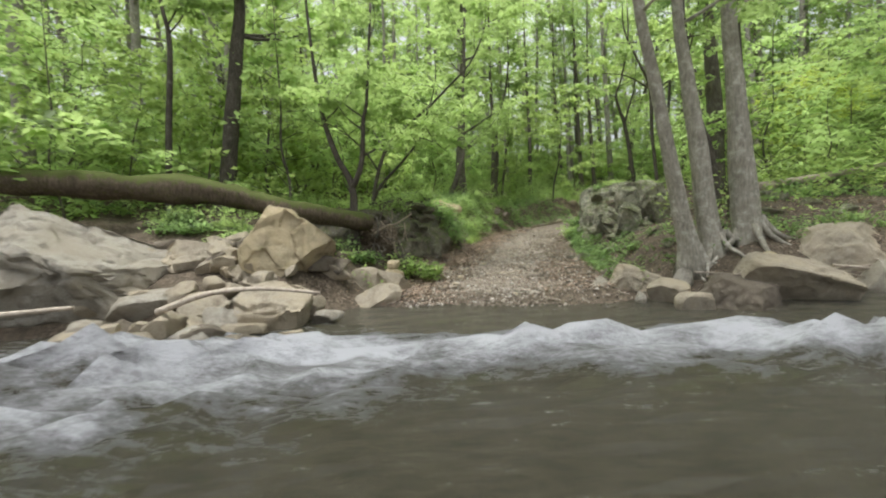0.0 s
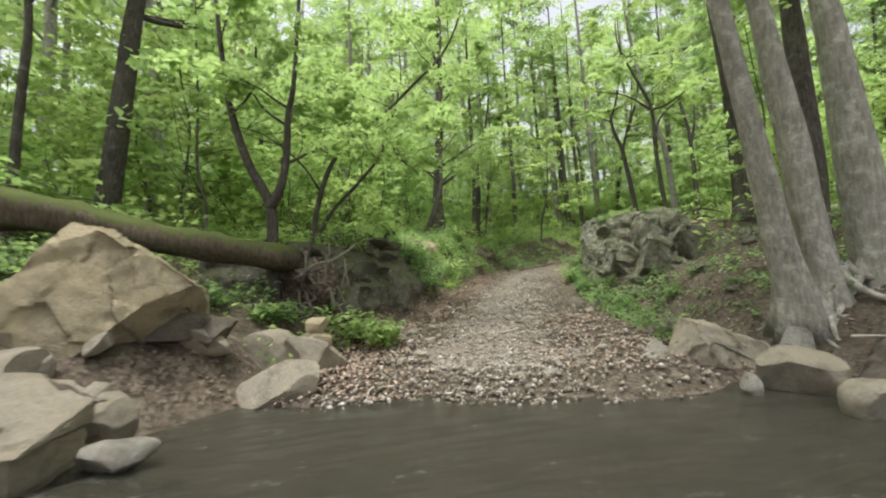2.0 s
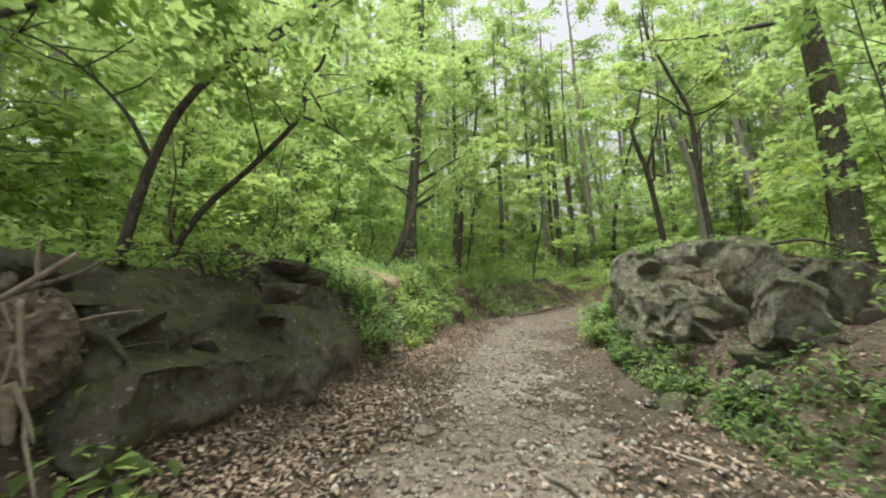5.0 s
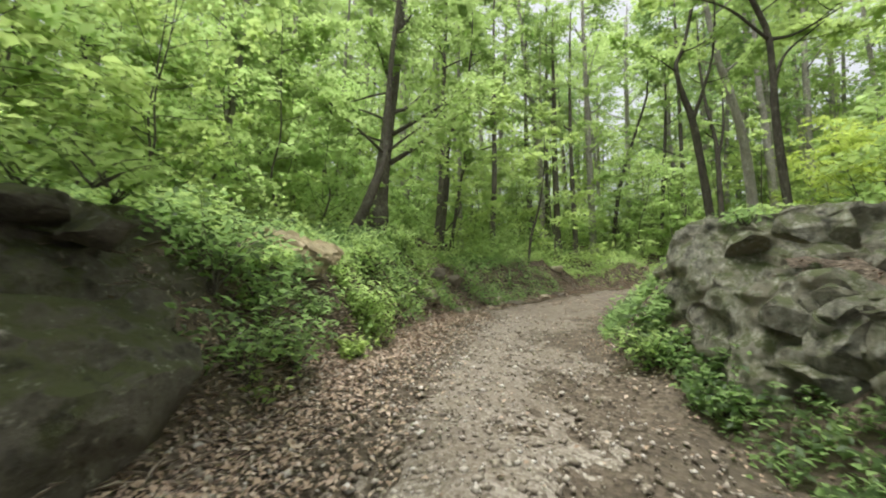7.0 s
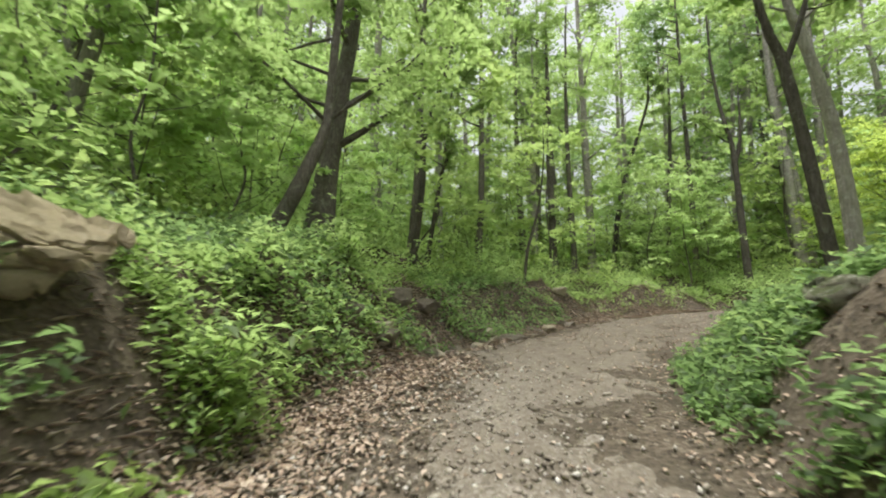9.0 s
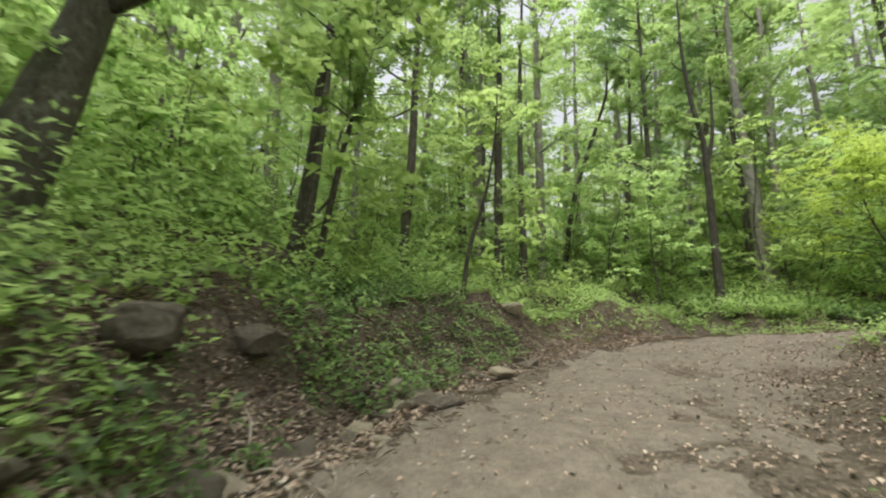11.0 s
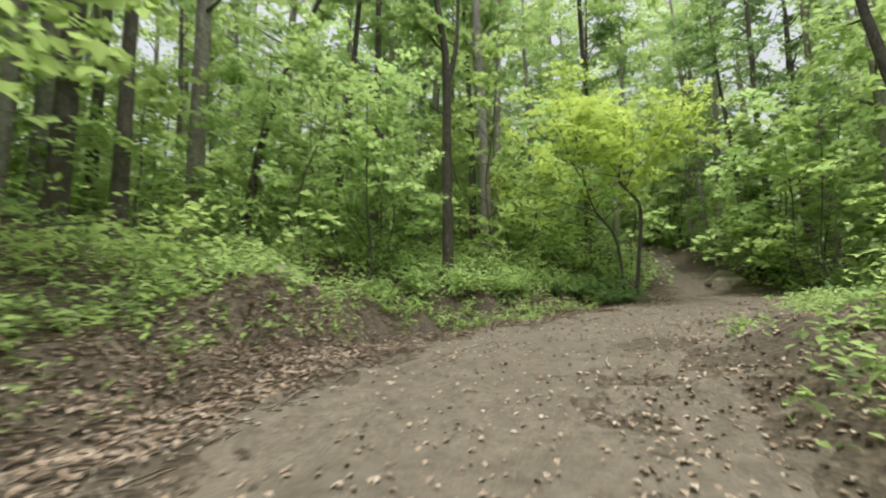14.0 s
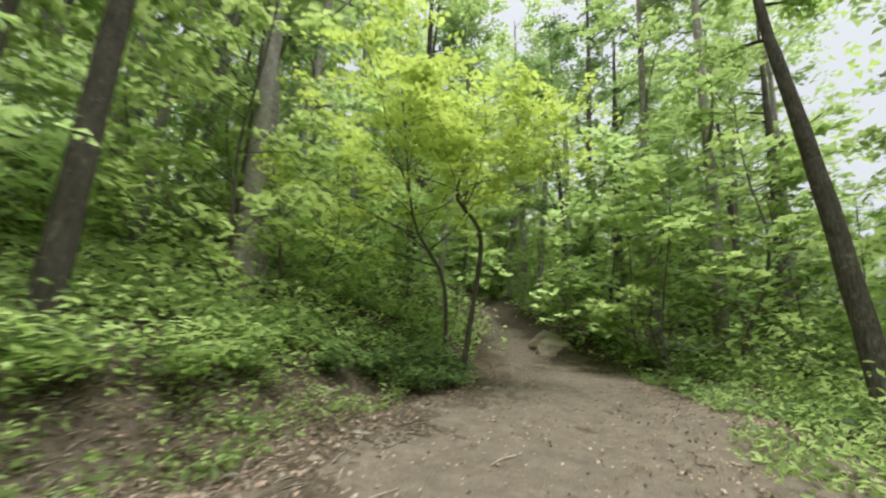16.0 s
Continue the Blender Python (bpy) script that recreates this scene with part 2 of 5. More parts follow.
BARK_GREY = bark_mat("grey_bark", (0.25, 0.232, 0.188), (0.46, 0.43, 0.35), (0.56, 0.54, 0.45), 0.6)
BARK_DARK = bark_mat("dark_bark", (0.058, 0.051, 0.04), (0.16, 0.143, 0.112), (0.2, 0.2, 0.15), 0.3)
BARK_BROWN = bark_mat("brown_bark", (0.085, 0.075, 0.058), (0.21, 0.188, 0.148), (0.25, 0.25, 0.185), 0.35)
BARK_PALE = bark_mat("pale_bark", (0.26, 0.24, 0.2), (0.47, 0.437, 0.375), (0.56, 0.537, 0.48), 0.4)
BARK_MOSS = bark_mat("mossy_bark", (0.07, 0.055, 0.038), (0.18, 0.145, 0.1), (0.1, 0.1, 0.035), 0.5, moss=(0.085, 0.105, 0.028))
LEAF_MID = leaf_mat("green_leaf", (0.0688, 0.12, 0.031), (0.185, 0.275, 0.0731), (0.589, 0.76, 0.266))
LEAF_BRIGHT = leaf_mat("yellow_green_leaf", (0.116, 0.185, 0.0301), (0.237, 0.331, 0.0817), (0.608, 0.76, 0.257))
# lighter leaf copy: brightness put into the colour for dim low foliage
LEAF_LIT = leaf_mat("lit_leaf", (0.145, 0.235, 0.05), (0.28, 0.405, 0.11), (0.66, 0.85, 0.33))
LEAF_YELLOW = leaf_mat("sapling_leaf", (0.146, 0.206, 0.0258), (0.284, 0.361, 0.0602), (0.684, 0.817, 0.19))
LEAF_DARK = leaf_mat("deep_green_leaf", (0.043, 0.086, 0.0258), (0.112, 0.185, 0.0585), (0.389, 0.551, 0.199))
ROCK_TAN = rock_mat("tan_boulder", (0.24, 0.205, 0.15), (0.45, 0.395, 0.3), (0.45, 0.38, 0.265))
ROCK_GOLD = rock_mat("golden_boulder", (0.28, 0.23, 0.14), (0.55, 0.465, 0.305), (0.54, 0.445, 0.265))
ROCK_GREY = rock_mat("grey_boulder", (0.22, 0.2, 0.16), (0.46, 0.425, 0.35), (0.35, 0.31, 0.235))
ROCK_BROWN = rock_mat("brown_boulder", (0.11, 0.092, 0.066), (0.23, 0.197, 0.15), (0.18, 0.15, 0.11))
ROCK_MOSS = rock_mat("mossy_outcrop", (0.065, 0.063, 0.048), (0.36, 0.35, 0.265), (0.28, 0.255, 0.175), 0.45, (0.12, 0.138, 0.055), scale=1.5, lichen=0.95)
ROCK_DARK = rock_mat("dark_ledge", (0.055, 0.05, 0.038), (0.2, 0.182, 0.14), (0.13, 0.113, 0.08), 0.34, (0.095, 0.105, 0.04), lichen=0.45)
SOIL, GRAVEL, WATER = soil_mat(), gravel_mat(), water_mat()
DRIFT = wood_mat("weathered_wood", (0.28, 0.23, 0.17), (0.5, 0.44, 0.36))
ROOT = wood_mat("bare_root", (0.15, 0.12, 0.09), (0.33, 0.28, 0.21))
LITTER, PEBBLE = litter_mat(), pebble_mat()


# ---------------------------------------------------------------- shape helpers
def vnoise(x, y, seed=0):
    """Smooth value noise, 0 to 1, on arrays."""
    xi, yi = np.floor(x).astype(np.int64), np.floor(y).astype(np.int64)
    fx, fy = x - xi, y - yi
    fx, fy = fx * fx * (3 - 2 * fx), fy * fy * (3 - 2 * fy)

    def lattice(a, b):
        h = (a * 374761393 + b * 668265263 + seed * 974711) & 0x7FFFFFFF
        h = ((h ^ (h >> 13)) * 1274126177) & 0x7FFFFFFF
        return ((h ^ (h >> 16)) & 0xFFFF) / 65535.0
    top = lattice(xi, yi) * (1 - fx) + lattice(xi + 1, yi) * fx
    low = lattice(xi, yi + 1) * (1 - fx) + lattice(xi + 1, yi + 1) * fx
    return top * (1 - fy) + low * fy


def sstep(a, b, x):
    t = np.clip((x - a) / (b - a), 0, 1)
    return t * t * (3 - 2 * t)


def mesh_of(name, verts, faces, mat, smooth=True):
    me = bpy.data.meshes.new(name)
    me.from_pydata(verts, [], faces)
    me.materials.append(mat)
    if smooth:
        me.polygons.foreach_set("use_smooth", np.ones(len(me.polygons), dtype=bool))
    me.update()
    return me


def part(name, verts, faces, mat, parent=None, label="", smooth=True, kind=""):
    ob = new(name, mesh_of(name, verts, faces, mat, smooth))
    ob.parent = parent
    return tagged(ob, label, kind=kind)


def thing(name, place, label, category, group="", kind=""):
    ob = new(name)
    ob.empty_display_size = 0.2
    ob.matrix_world = pose(*place)
    return tagged(ob, label, category, group, kind)


def spline(points, n):
    """n points on a smooth line through the given ones."""
    p = np.array(points, float)
    if len(p) == 2:
        return p[0] + np.linspace(0, 1, n)[:, None] * (p[1] - p[0])
    q = np.vstack([2 * p[0] - p[1], p, 2 * p[-1] - p[-2]])
    out = []
    for u in np.linspace(0, len(p) - 1 - 1e-6, n):
        i, t = int(u), u - int(u)
        a, b, c, d = q[i:i + 4]
        out.append(0.5 * (2 * b + (c - a) * t + (2 * a - 5 * b + 4 * c - d) * t * t + (3 * b - a - 3 * c + d) * t ** 3))
    return np.array(out)


def tube(points, radii, sides, rng, rough=0.06, flute=0.0):
    """A closed tapered tube along points, with an uneven skin."""
    p = np.array(points, float)
    t = np.gradient(p, axis=0)
    t /= np.linalg.norm(t, axis=1)[:, None]
    u = np.cross(t[0], (0.3, 1, 0.2))
    verts, faces = [], []
    ph = rng.uniform(0, 6.28, 3)
    for i in range(len(p)):
        u = u - t[i] * (u @ t[i])
        u /= np.linalg.norm(u)
        w = np.cross(t[i], u)
        for k in range(sides):
            a = 2 * math.pi * k / sides
            f = flute if np.isscalar(flute) else flute[i]
            r = radii[i] * (1 + rough * rng.uniform(-1, 1) + 0.05 * math.sin(2 * a + ph[0] + i * 0.4) + f * math.sin(5 * a + ph[1]))
            verts.append(tuple(p[i] + r * (math.cos(a) * u + math.sin(a) * w)))
    for i in range(len(p) - 1):
        for k in range(sides):
            a, b = i * sides + k, i * sides + (k + 1) % sides
            faces.append((a, b, b + sides, a + sides))
    faces.append(tuple(range(sides))[::-1])
    faces.append(tuple(range((len(p) - 1) * sides, len(p) * sides)))
    return verts, faces


def leaf_blades(centres, size, rng, tilt=0.5, fold=0.25, narrow=0.55, simple=False):
    """Pointed blades at the given centres: folded, of four corners and two triangles each, or simple triangles for far foliage."""
    c = np.asarray(centres, float)
    n = len(c)
    a = rng.uniform(0, 2 * math.pi, n)
    s = size * rng.uniform(0.65, 1.3, n)
    d = np.stack([np.cos(a), np.sin(a), rng.normal(-0.15, tilt, n)], 1)
    d /= np.linalg.norm(d, axis=1)[:, None]
    up = np.stack([rng.normal(0, tilt, n), rng.normal(0, tilt, n), np.ones(n)], 1)
    side = np.cross(d, up)
    side /= np.linalg.norm(side, axis=1)[:, None]
    nor = np.cross(side, d)
    s1 = s[:, None]
    if simple:
        v = np.stack([c - d * s1 * 0.4 + side * s1 * 0.42, c - d * s1 * 0.35 - side * s1 * 0.42, c + d * s1 * 0.6], 1).reshape(-1, 3)
        return v, np.arange(n * 3).reshape(-1, 3)
    v = np.stack([c - d * s1 * 0.5, c + side * s1 * 0.5 * narrow + nor * s1 * fold * 0.4, c + d * s1 * 0.5 - nor * s1 * 0.1, c - side * s1 * 0.5 * narrow + nor * s1 * fold * 0.4], 1).reshape(-1, 3)
    i = np.arange(n)[:, None] * 4
    f = np.concatenate([i + [0, 1, 2], i + [0, 2, 3]], 1).reshape(-1, 3)
    return v, f


def fast_mesh(name, v, f, mat):
    """A triangle mesh straight from arrays."""
    me = bpy.data.meshes.new(name)
    me.vertices.add(len(v))
    me.vertices.foreach_set("co", np.asarray(v, np.float32).ravel())
    me.loops.add(len(f) * 3)
    me.loops.foreach_set("vertex_index", np.asarray(f, np.int32).ravel())
    me.polygons.add(len(f))
    me.polygons.foreach_set("loop_start", np.arange(0, len(f) * 3, 3, dtype=np.int32))
    me.materials.append(mat)
    me.update(calc_edges=True)
    return me


def rock_mesh(name, size, seed, mat, cuts=9, rough=0.05, detail=4, flat=0.42, boxy=2.6, facets=(), cracks=0.0, cell=(1.1, 1.1, 1.9)):
    """A boulder or crag: a rounded block cut by planes, broken along cracks, then weathered; size is its whole extent.
    facets: further planes (normal, distance) on the unit block; cracks: metres by which the broken blocks stand apart."""
    rng = np.random.default_rng(seed)
    bm = bmesh.new()
    bmesh.ops.create_icosphere(bm, subdivisions=detail, radius=1)
    planes = [(Vector(f[:3]).normalized(), f[3]) for f in facets]
    for _ in range(cuts):
        n = rng.normal(0, 1, 3)
        planes.append((Vector(n / np.linalg.norm(n)), rng.uniform(flat, 0.95)))
    off = Vector(rng.uniform(-50, 50, 3))
    half = Vector(size) * 0.5
    for v in bm.verts:
        c = v.co
        co = c / (abs(c.x) ** boxy + abs(c.y) ** boxy + abs(c.z) ** boxy) ** (1 / boxy)
        for n, d in planes:
            e = co.dot(n) - d
            if e > 0:
                co = co - n * e * 0.98
        v.co = co
    lo = [min(v.co[i] for v in bm.verts) for i in range(3)]
    hi = [max(v.co[i] for v in bm.verts) for i in range(3)]
    for v in bm.verts:
        v.co = Vector([((v.co[i] - lo[i]) / (hi[i] - lo[i]) - 0.5) * size[i] for i in range(3)])
    bm.normal_update()
    mean = sum(size) / 3
    moves = []
    for v in bm.verts:
        q = v.co + off
        s = q * (2.2 / mean)
        h = (noise.noise(s) * 0.9 + (abs(noise.noise(s * 2.3)) - 0.25) * 0.8 + noise.noise(s * 6.0) * 0.3 + noise.noise(s * 14.0) * 0.12) * rough * mean * 0.5
        if cracks:
            for k, a in ((1.0, 1.0), (2.7, 0.45)):
                w = Vector((q.x * cell[0] * k, q.y * cell[1] * k, q.z * cell[2] * k))
                dist, pts = noise.voronoi(w)
                pick = noise.cell(pts[0] * 7.3)
                lean = Vector([noise.cell(pts[0] * 5.1 + Vector((i * 9.7, 3.3 * i, 1.7))) - 0.5 for i in range(3)])
                h += cracks * a * ((pick - 0.5) * 0.85 + lean.dot(w - pts[0]) * 1.0 - 0.4 * math.exp(-((dist[1] - dist[0]) / 0.06) ** 2))
                if pick > 0.86:
                    h -= cracks * a * 0.9
        moves.append(v.normal * h)
    for v, m in zip(bm.verts, moves):
        v.co += m
    if cracks >= 0.08:
        for _ in range(2):
            bmesh.ops.smooth_vert(bm, verts=bm.verts, factor=0.5, use_axis_x=True, use_axis_y=True, use_axis_z=True)
        bm.normal_update()
        for v in bm.verts:
            q = v.co + off
            v.co += v.normal * (noise.noise(q * 5.0) * 0.05 + noise.noise(q * 11.0) * 0.025 - 0.06 * max(0.0, noise.noise(q * 2.6) - 0.25))
    bm.normal_update()
    for e in bm.edges:
        if len(e.link_faces) == 2 and e.calc_face_angle() > 0.4:
            e.smooth = False
    for f in bm.faces:
        f.smooth = True
    me = bpy.data.meshes.new(name)
    bm.to_mesh(me)
    bm.free()
    me.materials.append(mat)
    return me


def rock(name, place, size, turn, seed, mat, label, category="rock", group="", cuts=9, rough=0.05, detail=4, tilt=(0, 0), flat=0.42, boxy=2.6, facets=(), cracks=0.0, cell=(1.1, 1.1, 1.9)):
    ob = new(name, rock_mesh(name, size, seed, mat, cuts, rough, detail, flat, boxy, facets, cracks, cell))
    ob.matrix_world = pose(*place, tilt[0], tilt[1], turn)
    return tagged(ob, label, category, group)


# ---------------------------------------------------------------- the lie of the land
# trail stations: x, y, height, half width left, bank left, slope left, half width right, bank right, slope right
LOWER_TRAIL = [
    (-1.0, -14.0, 1.2, 2.5, 0.5, 0.10, 2.5, 0.5, 0.1),
    (0.2, 2.0, 0.0, 3.0, 0.5, 0.10, 3.0, 0.5, 0.1),
    (1.1, 8.0, 0.20, 2.6, 0.5, 0.16, 4.6, 0.3, 0.06),
    (1.6, 10.5, 0.40, 2.1, 1.0, 0.16, 2.6, 0.8, 0.18),
    (2.1, 13.5, 0.57, 2.0, 1.5, 0.14, 2.6, 0.8, 0.16),
    (3.2, 18.0, 0.88, 1.9, 1.6, 0.20, 2.0, 1.75, 0.16),
    (4.5, 21.2, 1.22, 2.0, 1.6, 0.24, 2.0, 1.3, 0.06),
]
UPPER_TRAIL = [
    (7.2, 24.7, 1.62, 2.3, 1.25, 0.28, 2.2, 0.8, 0.03),
    (11.5, 27.8, 2.20, 2.1, 0.85, 0.28, 2.5, 0.6, 0.02),
    (17.0, 29.3, 2.82, 2.5, 0.5, 0.28, 2.6, 0.4, 0.0),
    (24.5, 28.0, 3.40, 2.6, 0.5, 0.26, 4.2, 0.3, 0.0),
    (30.0, 27.5, 3.80, 2.0, 0.5, 0.24, 3.6, 0.3, 0.02),
    (36.5, 28.6, 4.30, 1.6, 0.6, 0.22, 2.2, 0.5, 0.03),
    (43.0, 31.0, 6.20, 1.4, 0.7, 0.22, 1.5, 0.6, 0.06),
    (56.0, 37.0, 10.5, 1.4, 0.7, 0.22, 1.5, 0.6, 0.06),
]
TRAIL = LOWER_TRAIL + UPPER_TRAIL
STREAM = [(-60, 0.5), (-12, 1.0), (0, 1.3), (9, 1.5), (20, 5.0), (31, 12.0), (41, 19.0), (60, 26.0)]
CENTRE = spline([s[:2] for s in TRAIL], 160)
STATION = spline([s[2:] + (0,) for s in TRAIL], 160)
FLOW = spline(STREAM, 120)


def flow_level(x):
    return 0.10 + 5.6 * sstep(4, 48, x) + np.maximum(0, x - 48) * 0.08


def flow_width(x):
    return 6.0 - 0.9 * sstep(-1, -4, x) - 3.2 * sstep(8, 20, x)


def land(x, y, bumps=True):
    """Height of the ground, and the distance from the trail's middle (left is plus)."""
    x, y = np.atleast_1d(np.asarray(x, float)), np.atleast_1d(np.asarray(y, float))
    z, side = np.empty_like(x), np.empty_like(x)
    tang = np.gradient(CENTRE, axis=0)
    tang /= np.linalg.norm(tang, axis=1)[:, None]
    for a in range(0, len(x), 8000):
        b = slice(a, a + 8000)
        dx, dy = x[b, None] - CENTRE[None, :, 0], y[b, None] - CENTRE[None, :, 1]
        d2 = dx * dx + dy * dy
        k = d2.argmin(1)
        r = np.arange(len(k))
        lat = tang[k, 0] * dy[r, k] - tang[k, 1] * dx[r, k]
        dist = np.sqrt(d2[r, k])
        d = np.where(dist > 0.6, np.sign(lat) * dist, lat)
        w = 1 / (d2 + 0.4) ** 3
        w /= w.sum(1)[:, None]
        p = w @ STATION
        left = p[:, 2] * sstep(0, 1.5, d - p[:, 1]) + p[:, 3] * 45 * (1 - np.exp(-np.maximum(0, d - p[:, 1] - 0.8) / 45))
        right = p[:, 5] * sstep(0, 1.5, -d - p[:, 4]) + p[:, 6] * 12 * (1 - np.exp(-np.maximum(0, -d - p[:, 4] - 0.8) / 12))
        ruts = -0.05 * np.exp(-((np.abs(d) - 0.8) / 0.28) ** 2)
        z[b], side[b] = p[:, 0] + left + right + ruts, d
    if bumps:
        off = sstep(1.2, 3.5, np.abs(side))
        z += (vnoise(x * 0.35, y * 0.35, 1) - 0.5) * 0.7 * off + (vnoise(x * 1.3, y * 1.3, 2) - 0.5) * (0.05 + 0.26 * off) + (vnoise(x * 4, y * 4, 3) - 0.5) * (0.03 + 0.09 * off)
        face = sstep(1.9, 2.6, side) * sstep(5.2, 4.0, side) * sstep(18, 21, y) * sstep(22, 15, x)
        z += face * ((vnoise(x * 2.3, y * 2.3, 5) - 0.5) * 0.55 + (vnoise(x * 5.5, y * 5.5, 6) - 0.5) * 0.2)
    # the stream's bed and banks
    fd = np.full(len(x), 1e9)
    for px, py in FLOW:
        fd = np.minimum(fd, (x - px) ** 2 + (y - py) ** 2)
    fd = np.sqrt(fd)
    lv, hw = flow_level(x), flow_width(x) + (vnoise(x * 0.8, y * 0.8, 9) - 0.5) * 0.5
    z = np.minimum(z, lv + 0.45 + 0.42 * np.maximum(0, fd - hw))
    t = sstep(1.0, -0.8, fd - hw)
    z = z * (1 - t) + (lv - 0.28) * t
    return z, side


def ground_z(x, y):
    return float(land([x], [y])[0][0])


# ---------------------------------------------------------------- ground, trail, stream
def graded(lo, hi, step, far, grow=1.25):
    mid = list(np.arange(lo, hi + 1e-6, step))
    a, s = [], step
    x = hi
    while x < far:
        s *= grow
        x += s
        a.append(x)
    b, s = [], step
    x = lo
    while x > -far:
        s *= grow
        x -= s
        b.append(x)
    return np.array(b[::-1] + mid + a)


def grid_faces(nx, ny):
    i = np.arange(ny - 1)[:, None] * nx + np.arange(nx - 1)[None, :]
    i = i.ravel()
    return np.concatenate([np.stack([i, i + 1, i + nx + 1], 1), np.stack([i, i + nx + 1, i + nx], 1)])


LIE = []


def lying_z(x, y):
    """Height of the ground's sheet itself, between its grid points."""
    gx, gy, gz = LIE
    i, j = np.clip(np.searchsorted(gx, x) - 1, 0, len(gx) - 2), np.clip(np.searchsorted(gy, y) - 1, 0, len(gy) - 2)
    u, v = (x - gx[i]) / (gx[i + 1] - gx[i]), (y - gy[j]) / (gy[j + 1] - gy[j])
    return (gz[j, i] * (1 - u) + gz[j, i + 1] * u) * (1 - v) + (gz[j + 1, i] * (1 - u) + gz[j + 1, i + 1] * u) * v


def build_ground():
    gx, gy = graded(-10, 32, 0.24, 900), graded(3, 40, 0.24, 900)
    X, Y = np.meshgrid(gx, gy)
    Z, _ = land(X.ravel(), Y.ravel())
    LIE.extend([gx, gy, Z.reshape(X.shape)])
    me = fast_mesh("ground", np.stack([X.ravel(), Y.ravel(), Z], 1), grid_faces(len(gx), len(gy)), SOIL)
    me.polygons.foreach_set("use_smooth", np.ones(len(me.polygons), dtype=bool))
    return tagged(new("ground", me), "brown forest floor of soil and leaf litter", "ground", kind="structure")


def build_road():
    c = spline([s[:2] for s in TRAIL[2:]], 520)
    st = spline([s[2:] + (0,) for s in TRAIL[2:]], 520)
    t = np.gradient(c, axis=0)
    t /= np.linalg.norm(t, axis=1)[:, None]
    nrm = np.stack([-t[:, 1], t[:, 0]], 1)
    cols = 44
    u = np.linspace(-1, 1, cols)
    P, E = [], []
    for i in range(len(c)):
        wl = st[i, 1] * np.interp(c[i, 1], [8, 11, 14, 20, 24], [0.92, 0.68, 0.58, 0.62, 0.92])
        wr = min(st[i, 4] * 0.92, np.interp(c[i, 1], [7, 9, 11, 14, 18, 22, 26], [2.9, 2.1, 1.35, 1.5, 1.9, 2.1, 9.0]))
        open_ = float(sstep(20, 26, c[i, 1]))
        q = np.where(u > 0, u * wl * (1 + 0.12 * open_), u * wr * (1 + 0.6 * open_))
        P.append(c[i] + nrm[i] * q[:, None])
        E.append(np.abs(u))
    P, E = np.concatenate(P), np.concatenate(E)
    z, _ = land(P[:, 0], P[:, 1])
    edge = (vnoise(P[:, 0] * 1.1, P[:, 1] * 1.1, 21) - 0.5) * 0.8 + (vnoise(P[:, 0] * 4, P[:, 1] * 4, 22) - 0.5) * 0.5 + (vnoise(P[:, 0] * 11, P[:, 1] * 11, 24) - 0.5) * 0.25
    z += 0.03 - 0.14 * sstep(0.4, 1.05, E + edge) + (vnoise(P[:, 0] * 9, P[:, 1] * 9, 23) - 0.5) * 0.025
    start = np.repeat(np.arange(len(c)), cols) / 14.0 + (vnoise(P[:, 0] * 2.2, P[:, 1] * 2.2, 25) - 0.5) * 1.2
    z -= 0.12 * sstep(1.0, 0.0, start)
    me = fast_mesh("road", np.column_stack([P, z]), grid_faces(cols, len(c)), GRAVEL)
    me.polygons.foreach_set("use_smooth", np.ones(len(me.polygons), dtype=bool))
    return tagged(new("road", me), "rough dirt and gravel forest trail with wheel ruts", "road", kind="structure")


